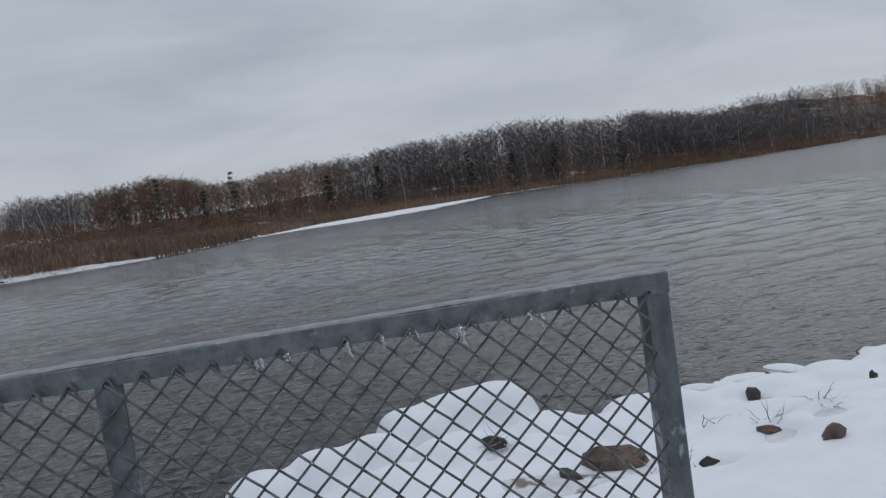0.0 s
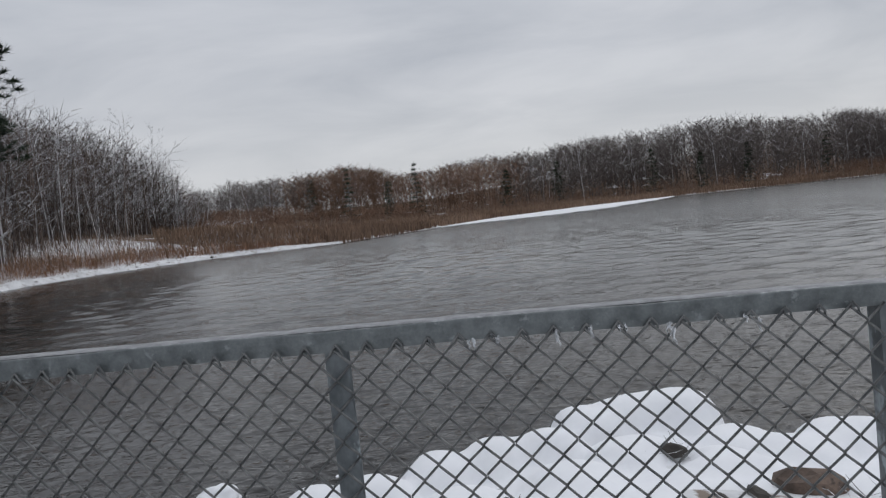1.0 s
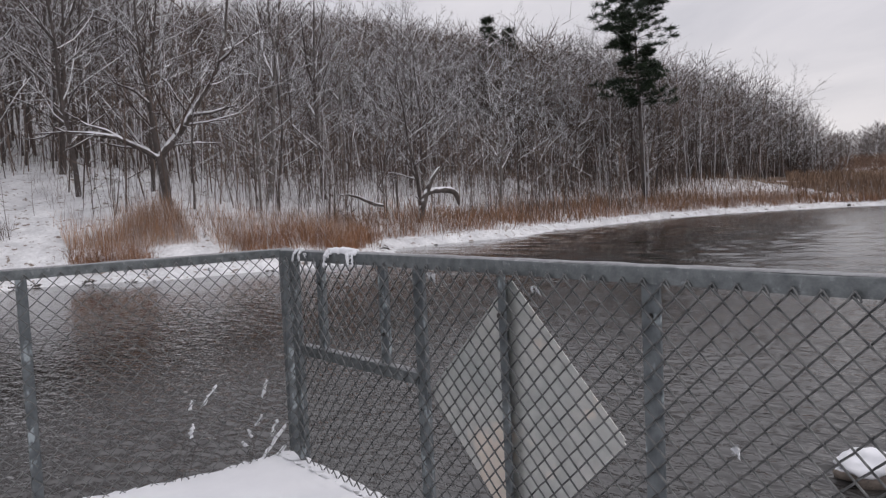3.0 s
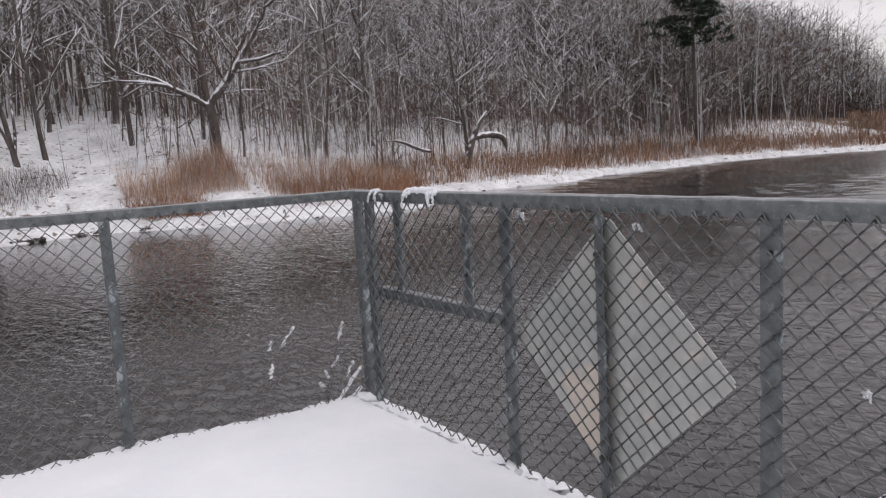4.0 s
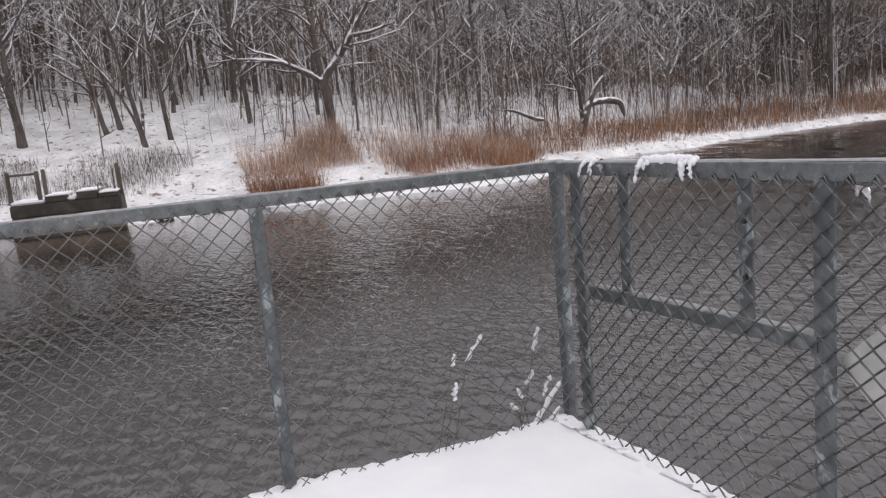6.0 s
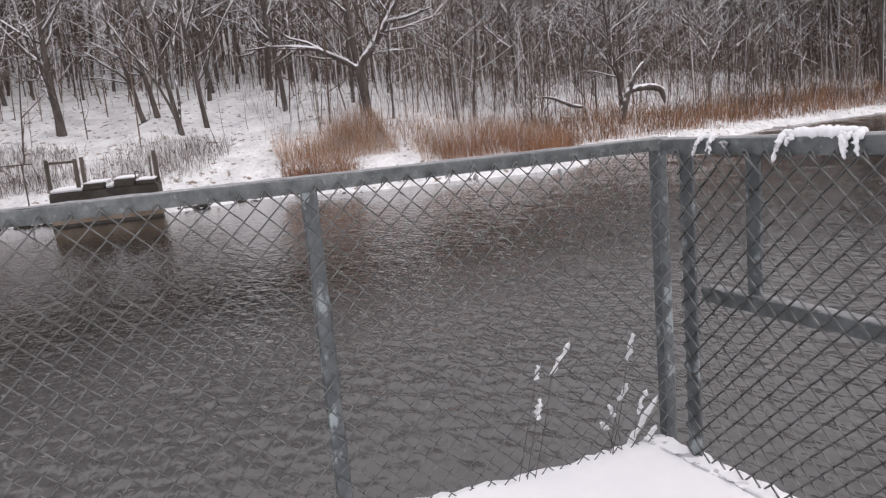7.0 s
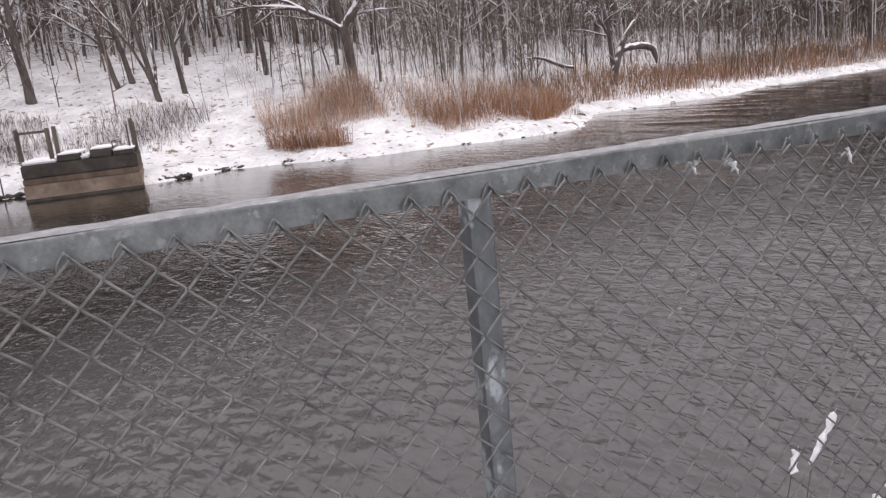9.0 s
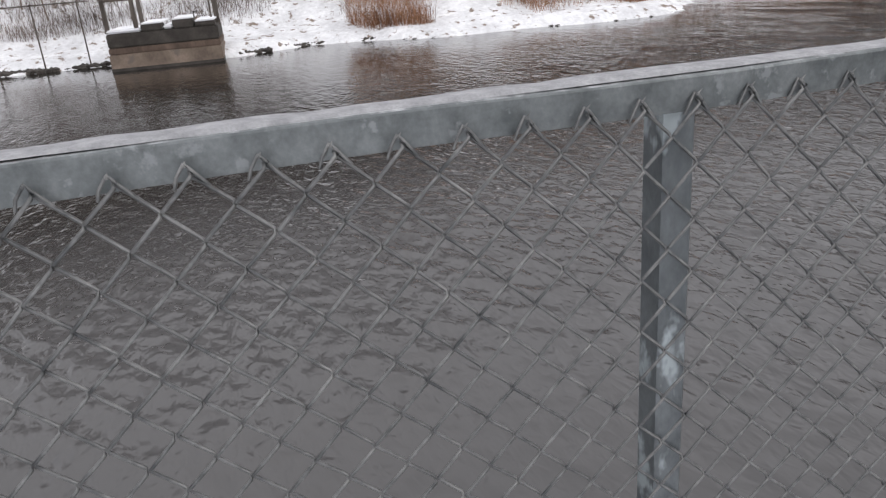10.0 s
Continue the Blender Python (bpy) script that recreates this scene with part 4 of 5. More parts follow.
for bx, by, br, bh, bs in BOULDERS:
    rb = random.Random(bs)
    bh *= 0.32 if bx > 5.4 else 0.25 if inland(bx, by) else 0.74
    boulder(bx, by, max(ground_z(bx, by), WATER_Z) + bh * 0.02, (br, br * rb.uniform(0.8, 1.0), bh), bs * 1.7, False, label="granite boulder buried under thick snow")
boulder(1.17, 4.0, WATER_Z + 0.03, (0.20, 0.17, 0.16), 31, label="wet dark boulder with a snow cap standing in the water", lift=0.03)
for sx, sy, lift, size, seed, mat, label in (
        (5.24, 2.78, 0.02, (0.21, 0.12, 0.13), 33, M_ROCK_BARE, "bare brown boulder showing between snow pillows"),
        (4.70, 2.66, 0.04, (0.17, 0.07, 0.075), 34, M_CONCRETE_DARK, "dark wet stone in a gap of the snow"),
        (4.92, 2.68, 0.04, (0.13, 0.06, 0.07), 39, M_CONCRETE_DARK, "dark wet stone in a gap of the snow"),
        (6.27, 2.10, -0.01, (0.085, 0.06, 0.085), 35, M_ROCK_BARE, "small brown stone poking out of the snow"),
        (6.24, 2.68, -0.005, (0.075, 0.045, 0.05), 36, M_ROCK_BARE, "small reddish stone poking out of the snow"),
        (6.82, 3.84, -0.005, (0.10, 0.06, 0.08), 37, M_CONCRETE_DARK, "small dark stone poking out of the snow"),
        (5.68, 2.43, -0.015, (0.07, 0.055, 0.07), 38, M_CONCRETE_DARK, "small dark stone poking out of the snow"),
        (4.62, 3.56, 0.03, (0.11, 0.05, 0.05), 41, M_CONCRETE_DARK, "dark wet stone in a gap of the snow"),
        (3.47, 2.98, 0.0, (0.05, 0.04, 0.05), 42, M_CONCRETE_DARK, "small dark stone poking out of the snow"),
        (7.71, 3.61, 0.01, (0.03, 0.03, 0.05), 40, M_CONCRETE_DARK, "small dark stone poking out of the snow")):
    boulder(sx, sy, blanket_z(sx, sy) + lift, size, seed, False, mat, label)
for sx, sy, size, seed in ((6.88, 4.86, (0.20, 0.11, 0.06), 51), (7.12, 4.80, (0.15, 0.10, 0.05), 52), (7.34, 4.92, (0.22, 0.12, 0.05), 53), (7.86, 4.94, (0.26, 0.12, 0.05), 54)):
    boulder(sx, sy, WATER_Z + 0.01, size, seed, label="flat dark stone under snow at the waterline", lift=0.012)


def bank_twigs():
    """Dry grass and twigs sticking out of the bank's snow."""
    rng = random.Random(31)
    for x, y in ((6.30, 2.78), (6.36, 2.95), (6.69, 2.74), (6.75, 2.9), (4.60, 3.56), (4.70, 3.58), (4.66, 3.62), (5.35, 2.52), (5.55, 2.5), (6.2, 3.3)):
        z = blanket_z(x, y)
        tuft = thing("dry_twigs", "dark dry twigs poking out of the snow", "twigs", "twigs on the near bank")
        for _ in range(7):
            v, f = [], []
            d = Vector((rng.gauss(0, 1), rng.gauss(0, 0.6), rng.uniform(0.3, 1.0)))
            tube(v, f, limb(Vector((x + rng.gauss(0, .04), y + rng.gauss(0, .04), z - 0.01)), d, rng.uniform(0.08, 0.2), 3, 0.2, -0.08, rng), [0.003, 0.0025, 0.002, 0.0], 4)
            put("twig", v, f, M_BARK, tuft)


bank_twigs()


# ---- pier across the channel ----
def far_pier():
    dock = thing("concrete_abutment", "old concrete abutment with broken top and timber posts across the channel", "abutment")
    # s runs along the face, o into the bank
    def block(name, s0, s1, o0, o1, z0, z1, mat, label="", bevel=0.03):
        bm = bmesh.new()
        box(bm, (o1 - o0, s1 - s0, z1 - z0), ((o0 + o1) / 2, (s0 + s1) / 2, (z0 + z1) / 2), bevel)
        ob = part(name, bm, mat, dock, label)
        ob.location = (-22.35, -1.33, 0.08)
        ob.rotation_euler = (0, 0, -0.14)
        return ob

    block("base", -1.52, 1.52, -2.2, 0, -2.2, -0.53, M_CONCRETE, "stained brown concrete base")
    block("middle_course", -1.51, 1.51, -2.2, -0.03, -0.526, -0.36, M_STAINED, "brown rust-stained middle course", 0.02)
    block("wet_band", -1.53, 1.53, -2.21, 0.012, -1.3, -0.86, M_CONCRETE_DARK, "dark wet band at the waterline", 0.04)
    block("upper_course", -1.50, 1.50, -2.2, -0.05, -0.355, 0.02, M_CONCRETE_DARK, "dark wet upper course")
    block("block", -0.55, 0.02, -0.7, -0.06, 0.024, 0.20, M_CONCRETE_DARK, bevel=0.02)
    block("block", 0.30, 0.86, -0.7, -0.06, 0.024, 0.25, M_CONCRETE_DARK, bevel=0.02)
    block("block", 0.90, 1.44, -0.7, -0.06, 0.024, 0.15, M_CONCRETE_DARK, bevel=0.02)
    for s0, s1, z in ((-1.48, -0.56, 0.026), (-0.54, 0.01, 0.205), (0.03, 0.29, 0.04), (0.31, 0.85, 0.255), (0.91, 1.43, 0.155)):
        block("snow_cap", s0, s1, -2.1, -0.10, z, z + (0.10 if z < 0.1 else 0.045), M_SNOW, "layer of snow", 0.04)
    for s, o, z1 in ((-0.68, -0.2, 0.98), (-1.46, -0.3, 1.0), (1.42, -1.5, 1.0), (-0.72, -1.7, 1.0)):
        block("post", s - 0.055, s + 0.055, o - 0.055, o + 0.055, 0.03, z1, M_TIMBER, "grey timber post", 0.01)
    block("rail", -1.50, -0.64, -0.24, -0.18, 0.86, 0.93, M_TIMBER, "grey timber rail", 0.008)
    for (s, o, z0, z1) in ((1.30, -1.2, 0.1, 0.85), (1.55, -0.5, 0.0, 0.9)):
        block("post", s - 0.025, s + 0.025, o - 0.025, o + 0.025, z0, z1, M_TIMBER, "thin iron post", 0.004)
    bm = bmesh.new()
    for sx, z, w, h in ((0.90, 0.34, 0.03, 0.20), (0.955, 0.425, 0.13, 0.03)):
        box(bm, (0.03, w, h), (-0.3, sx, z), 0.005)
    ob = part("iron_hook", bm, M_BOLT, dock, "rusty iron hook")
    ob.location, ob.rotation_euler = (-22.35, -1.33, 0.08), (0, 0, -0.14)
    # thin posts and rail upstream of it
    rail = thing("handrail", "weathered timber handrail on the far bank", "handrail")
    for y in (-3.5, -4.75, -6.0):
        gz = ground_z(-24.9, y)
        put("post", *bar([(-0.02, -0.02), (0.02, -0.02), (0.02, 0.02), (-0.02, 0.02)], (-24.9, y, gz - 0.2), (-24.9, y, 1.05), (0, 1, 0)), M_TIMBER, rail)
    put("rail", *bar([(-0.02, -0.02), (0.02, -0.02), (0.02, 0.02), (-0.02, 0.02)], (-24.9, -6.4, 1.0), (-24.9, -3.2, 1.0)), M_TIMBER, rail)


far_pier()


# ---- trees ----
def tree_meshes(seed, height, radius, limbs, secs, ters, first=0.35, spread=0.34, lean=(0, 0), forks=(), crook=0.05, fine=1.0, steep=(34, 76)):
    """Meshes of a bare tree: trunk with limbs, and twigs. forks: (height part, spin, angle, length part) of heavy low limbs."""
    rng = random.Random(seed)
    wv, wf, tv, tf, sv, sf = [], [], [], [], [], []
    trunk = limb(Vector((0, 0, -0.4)), Vector((lean[0], lean[1], 1)), height, 10, crook, 0.06, rng)
    tr = [radius * (1.25 if i == 0 else 1) * (1 - i / 10.4) ** 1.1 for i in range(11)]
    tube(wv, wf, trunk, tr, 7)
    arms = []
    for f, spin, angle, part_len in forks:
        p, d = on_line(trunk, f)
        pts = limb(p, tilted(Vector((0, 0, 1)), angle, spin), height * part_len, 7, 0.13, 0.05, rng)
        r = radius * 0.62 * (1 - f * 0.5)
        tube(wv, wf, pts, [r * (1 - i / 8.2) for i in range(8)], 6)
        arms.append((pts, r))
    for i in range(limbs):
        f = first + (0.985 - first) * (i + rng.random() * 0.8) / limbs
        p, d = on_line(trunk, f)
        length = height * (spread * (1.05 - f) + 0.085) * rng.uniform(0.7, 1.25)
        pts = limb(p, tilted(d, radians(rng.uniform(*steep)), i * 2.4 + rng.random()), length, 5, 0.14, 0.075, rng)
        r = max(0.012, radius * 0.42 * (1.12 - f))
        tube(wv, wf, pts, [r, r * 0.8, r * 0.6, r * 0.42, r * 0.26, 0.0], 4)
        arms.append((pts, r))
    dress(tv, tf, sv, sf, arms, radius, secs, ters, fine, rng)
    return mesh_from("trunk", wv, wf, True), mesh_from("crown", tv, tf, True), mesh_from("snow_load", sv, sf, True)


def snow_line(sv, sf, pts, r, rng, least):
    """Snow lying along the upper side of a limb, left out where the limb is too steep to hold it."""
    n = len(pts) - 1
    run, radii = [], []
    for i in range(n):
        d = (pts[i + 1] - pts[i]).normalized()
        flat = math.hypot(d.x, d.y)
        g = max(least, r * (0.62 - 0.22 * i / n)) * rng.uniform(0.6, 1.3)
        if flat > 0.42 and rng.random() > 0.14:
            run.append(pts[i] + Vector((0, 0, r * (0.85 - 0.6 * i / n) + g * 0.2)))
            radii.append(g)
        if (flat <= 0.42 or i == n - 1 or rng.random() < 0.1) and run:
            tube(sv, sf, run + [pts[i + 1] + Vector((0, 0, g * 0.4))], radii + [0.0], 3)
            run, radii = [], []


def dress(tv, tf, sv, sf, arms, radius, secs, ters, fine, rng):
    """Twigs on the limbs of a bare tree, and the snow that lies on both."""
    for pts, r in arms:
        snow_line(sv, sf, pts, r, rng, 0.021)
        total = (pts[-1] - pts[0]).length
        many = max(3, int(secs * (1.6 if r > radius * 0.4 else 1)))
        for j in range(many):
            f = 0.18 + 0.8 * (j + rng.random()) / many
            p, d = on_line(pts, f)
            l2 = total * rng.uniform(0.28, 0.5) * (1.15 - f * 0.6)
            sp = limb(p, tilted(d, radians(rng.uniform(28, 62)), rng.uniform(0, 6.28)), l2, 3, 0.16, 0.09, rng)
            r2 = max(0.0075, r * 0.34) * fine
            tube(tv, tf, sp, [r2, r2 * 0.75, r2 * 0.5, 0.0], 3)
            if rng.random() < 0.55:
                snow_line(sv, sf, sp, r2, rng, 0.0115)
            for k in range(ters):
                p3, d3 = on_line(sp, 0.15 + 0.83 * (k + rng.random()) / ters)
                q = limb(p3, tilted(d3, radians(rng.uniform(22, 58)), rng.uniform(0, 6.28)), l2 * rng.uniform(0.3, 0.65), 2, 0.15, 0.1, rng)
                r3 = max(0.0055, r2 * 0.55) * fine
                tube(tv, tf, q, [r3, r3 * 0.7, 0.0], 3)


def bare_tree(meshes, at, label, group, bark=None, turn=0.0, scale=1.0, twig=None):
    t = thing("bare_tree", label, "tree", group, at=at)
    for me, mat in zip(meshes, (bark or M_BARK, twig or M_TWIG, M_SNOW)):
        if not me.materials:
            me.materials.append(mat)
        ob = new(me.name.split(".")[0], me)
        ob.parent = t
        if mat is M_SNOW:
            tagged(ob, "snow lying along the limbs", kind="stuff")
    t.rotation_euler, t.scale = (0, 0, turn), (scale, scale, scale)
    return t


# single trees that stand out on the far bank
HEROES = [  # name of form, x, y, turn, scale
    ("slim", -28.0, 10.35, 0.4, 0.55), ("ash", -34.0, 16.9, 1.0, 1.1), ("slim", -36.0, 4.1, 2.0, 1.05), ("stout", -36.8, 7.3, 0.7, 0.9), ("stout", -34.4, 20.5, 2.0, 0.95),
    ("lean", -30.9, 25.2, 3.3, 1.0), ("slim", -31.3, 23.5, 3.0, 0.6), ("pale", -34.2, 34.3, 0.5, 1.05), ("twin", -30.8, 2.1, 0.3, 1.0),
    ("lean", -33.0, 0.9, 3.0, 0.85), ("lean", -33.4, 1.5, 2.7, 0.95), ("slim", -41.5, 4.9, 1.1, 1.1), ("slim", -44.0, 8.6, 1.7, 1.1), ("ash", -38.5, 24.6, 2.6, 0.9),
    ("pale", -39.4, 57.5, 2.4, 1.0), ("slim", -36.5, 38.5, 0.2, 0.9), ("oak", -38.5, 30.0, 2.3, 0.85), ("twin", -38.5, 47.0, 1.3, 0.9), ("pale", -41.8, 51.8, 0.9, 1.1), ("pale", -41.0, 65.8, 4.1, 1.0),
    ("pale", -40.5, 61.0, 5.1, 0.9), ("pale", -38.0, 43.2, 3.6, 1.05), ("oak", -33.0, -2.4, 0.8, 0.8)]
FORMS = {
    "oak": (tree_meshes(101, 12.5, 0.24, 14, 7, 6, 0.34, 0.42, (0.03, -0.02), ((0.16, 1.75, 0.75, 0.42), (0.17, 4.55, 0.95, 0.38), (0.30, 2.6, 0.8, 0.3))), M_BARK,
            "spreading bare tree with heavy snow-lined limbs on the bank"),
    "ash": (tree_meshes(102, 15.0, 0.16, 15, 6, 5, 0.36, 0.30, (0.02, 0.04), ((0.42, 0.9, 0.5, 0.42), (0.40, 3.9, 0.45, 0.45))), M_BARK_PALE,
            "tall forked bare tree with pale snowy bark"),
    "stout": (tree_meshes(107, 15.5, 0.17, 19, 6, 5, 0.2, 0.28, (0.01, 0.02), ((0.45, 2.2, 0.5, 0.4), (0.52, 5.0, 0.45, 0.35)), 0.03), M_BARK,
              "straight stout dark tree with snow on its limbs"),
    "slim": (tree_meshes(103, 11.5, 0.10, 16, 5, 5, 0.28, 0.24, (0.04, 0.0)), M_BARK, "slim dark bare tree dusted with snow"),
    "pale": (tree_meshes(104, 10.5, 0.11, 15, 6, 5, 0.25, 0.30, (-0.03, 0.05), ((0.3, 2.0, 0.6, 0.3),), 0.09), M_BARK_PALE,
             "crooked pale bare tree with snow on its branches"),
    "lean": (tree_meshes(105, 9.5, 0.14, 12, 6, 5, 0.25, 0.34, (0.16, 0.34), ((0.25, 0.6, 1.0, 0.3),), 0.10), M_BARK,
             "leaning bare tree with snow along its trunk"),
    "twin": (tree_meshes(106, 10.5, 0.12, 13, 5, 5, 0.3, 0.28, (-0.06, -0.04), ((0.06, 1.2, 0.22, 0.8), (0.07, 3.9, 0.3, 0.6))), M_BARK,
             "many-stemmed bare tree on the snowy slope"),
}
for form, tx, ty, turn, k in HEROES:
    meshes, bark, label = FORMS[form]
    bare_tree(meshes, (tx, ty, ground_z(tx, ty)), label, "trees on the far bank", bark, turn, k)



def spreading_oak():
    """Short thick trunk, one heavy limb rising, one lying out flat."""
    rng = random.Random(808)
    side, back = Vector((0.42, 0.91, 0)), Vector((-0.91, 0.42, 0))
    wv, wf, tv, tf, sv, sf, arms = [], [], [], [], [], [], []
    lines = [  # along, up, depth
        (((0.02, -0.4, 0), (0.0, 0.3, 0), (-0.03, 1.1, 0.02), (-0.14, 2.1, 0.0)), 0.27, 0.20, 9),
        (((-0.14, 2.05, 0), (0.12, 2.4, 0.05), (0.5, 2.8, 0.1), (1.0, 3.5, 0.1), (1.5, 4.3, 0.2), (2.3, 5.6, 0.3), (2.8, 7.2, 0.5), (3.0, 9.0, 0.6)), 0.17, 0.04, 7),
        (((-0.16, 2.0, 0), (-0.5, 2.25, 0), (-0.95, 2.5, -0.1), (-1.7, 2.9, -0.3), (-2.6, 3.05, -0.5), (-3.6, 3.15, -0.6), (-4.6, 3.05, -0.9)), 0.135, 0.03, 7),
        (((-1.5, 2.8, -0.2), (-2.1, 3.2, -0.4), (-2.8, 3.4, -0.5), (-3.5, 3.9, -0.6)), 0.07, 0.02, 6),
        (((1.2, 3.8, 0.1), (1.6, 3.82, -0.2), (2.1, 3.85, -0.4), (2.6, 4.0, -0.5), (3.2, 4.15, -0.6)), 0.085, 0.03, 6),
        (((-0.15, 2.0, 0.1), (-0.32, 3.0, 0.2), (-0.42, 4.2, 0.3), (-0.6, 5.7, 0.4), (-0.75, 8.0, 0.5), (-0.7, 10.5, 0.6)), 0.14, 0.03, 7),
        (((-0.45, 4.4, 0.3), (-1.0, 4.9, 0.1), (-1.7, 5.2, 0.0), (-2.3, 5.9, 0.0)), 0.06, 0.02, 6)]
    for pts, r0, r1, sides in lines:
        line = [side * a + back * c + Vector((rng.gauss(0, .02), rng.gauss(0, .02), b)) for a, b, c in pts]
        n = len(line)
        tube(wv, wf, line, [r0 + (r1 - r0) * k / (n - 1) for k in range(n)], sides)
        if r0 < 0.2:
            arms.append((line, r0))
    dress(tv, tf, sv, sf, arms, 0.27, 8, 4, 1.0, rng)
    bare_tree((mesh_from("trunk", wv, wf, True), mesh_from("crown", tv, tf, True), mesh_from("snow_load", sv, sf, True)), (-28.6, 9.4, ground_z(-28.6, 9.4)),
              "dark spreading oak with heavy snow-lined limbs on the bank", "trees on the far bank", M_BARK)


spreading_oak()

EDGE_Y = [-30, 0, 10, 14, 20, 27, 40, 60, 85, 108, 124, 140]
EDGE_X = [-29, -31, -29, -29, -30, -31.5, -34.5, -37, -40, -44, -48, -51]


def bank_forest():
    """Closed wood on the slope: few stems in front, more and more behind."""
    rng = random.Random(21)
    front = [(tree_meshes(200 + i, 12.0 + i * 0.8, 0.062 + 0.010 * i, 22, 6, 4, 0.14, 0.27, (rng.uniform(-.08, .08), rng.uniform(-.08, .08)), ((0.5, rng.uniform(0, 6), 0.32, 0.45),), crook=0.09, steep=(30, 72)),
              M_BARK_PALE if i == 1 else M_BARK) for i in range(6)]
    edge = [((me[0].copy(), me[1].copy(), me[2]), bark) for me, bark in front]
    back = [(tree_meshes(300 + i, 12.0 + i * 0.8, 0.065 + 0.008 * i, 18, 6, 4, 0.2, 0.28, (rng.uniform(-.06, .06), rng.uniform(-.06, .06)), ((0.5, rng.uniform(0, 6), 0.3, 0.45),), crook=0.07, fine=1.4, steep=(26, 66)),
             M_BARK_PALE if i == 2 else M_BARK) for i in range(5)]
    spots = [(x, y) for _, x, y, _, _ in HEROES] + [(-35.3, 52.9)]
    made = 0
    for _ in range(12000):
        if made >= 282:
            break
        y = rng.uniform(-17, 104) if rng.random() < 0.7 else rng.uniform(46, 122)
        depth = 21 * rng.random() ** 0.9
        x = float(np.interp(y, EDGE_Y, EDGE_X)) - depth
        gap = 1.5 if depth < 8 else 1.15
        if depth < 6 and rng.random() < 0.35:
            continue
        if any((x - a) ** 2 + (y - b) ** 2 < gap * gap for a, b in spots):
            continue
        # seen only between the two edges of the walk's view
        if y < -2 - 0.24 * (-x):
            continue
        spots.append((x, y))
        size = float(np.interp(y, [-20, 10, 17, 27, 45, 75, 95, 110, 122], [1.2, 1.15, 0.95, 0.9, 1.08, 1.05, 0.88, 0.76, 0.66])) * rng.uniform(0.75, 1.06)
        meshes, bark = (edge if depth < 7 else front if depth < 12 else back)[rng.randrange(5)]
        bare_tree(meshes, (x, y, ground_z(x, y)), "bare winter tree dusted with snow in the wood", "trees on the far bank", bark, rng.uniform(0, 6.28), size, M_TWIG if depth < 7 else M_TWIG_BARE)
        made += 1


bank_forest()


def fallen_log():
    g = ground_z(-29.7, 24.2)
    log = thing("fallen_tree", "broken snow-topped trunk propped on a leaning stub by the water", "fallen tree")
    lines = (("trunk", (((-29.7, 23.75, -0.3), 0.21), ((-29.7, 24.0, 0.7), 0.19), ((-29.7, 24.3, 1.5), 0.17), ((-29.65, 24.75, 2.35), 0.13), ((-29.6, 25.2, 2.95), 0.08), ((-29.6, 25.35, 3.1), 0.0))),
             ("bough", (((-29.7, 24.35, 1.55), 0.14), ((-29.65, 24.8, 1.72), 0.18), ((-29.6, 25.4, 1.76), 0.18), ((-29.6, 26.0, 1.72), 0.19), ((-29.55, 26.4, 1.55), 0.17), ((-29.5, 26.55, 1.1), 0.12), ((-29.5, 26.6, 0.7), 0.0))),
             ("bough", (((-29.7, 24.05, 0.95), 0.06), ((-29.7, 23.7, 1.35), 0.05), ((-29.7, 23.45, 1.55), 0.0))))
    for name, line in lines:
        v, f = [], []
        tube(v, f, [Vector((x, y, g + z)) for (x, y, z), _ in line], [r for _, r in line], 9)
        put(name, v, f, M_BARK, log, smooth=True)
    v, f = [], []
    g = ground_z(-29.5, 21.2)
    p, q = Vector((-29.9, 18.8, g + 1.75)), Vector((-29.5, 21.2, g + 1.2))
    tube(v, f, [p.lerp(q, k / 5) + Vector((0, 0, 0.12 * math.sin(k * 1.1))) for k in range(6)], [0.03, 0.06, 0.08, 0.09, 0.10, 0.09], 7)
    tagged(put("hanging_branch", v, f, M_BARK, smooth=True), "snow-covered branch hanging low off a bank tree", "branch")
    stump = thing("stump", "short dark broken stump on the bank", "stump", at=(-34.2, 38.0, ground_z(-34.2, 38.0)))
    v, f = [], []
    tube(v, f, [Vector((0, 0, -0.2)), Vector((0, 0, 0.2)), Vector((0.03, 0, 0.45)), Vector((0.1, 0.02, 0.62))], [0.24, 0.20, 0.17, 0.0], 9)
    put("wood", v, f, M_BARK, stump)


fallen_log()


def needle_clump(verts, faces, c, size, rng, n, flat=0.5):
    for _ in range(n):
        d = Vector((rng.gauss(0, 1), rng.gauss(0, 1), rng.gauss(0, flat) + 0.25)).normalized()
        s = d.cross(Vector((rng.random(), rng.random(), rng.random()))).normalized() * size * 0.05
        p = c + d * size * rng.uniform(0, 0.35)
        q = p + d * size * rng.uniform(0.5, 1.0)
        k = len(verts)
        verts += [tuple(p - s), tuple(p + s), tuple(q)]
        faces.append((k, k + 1, k + 2))


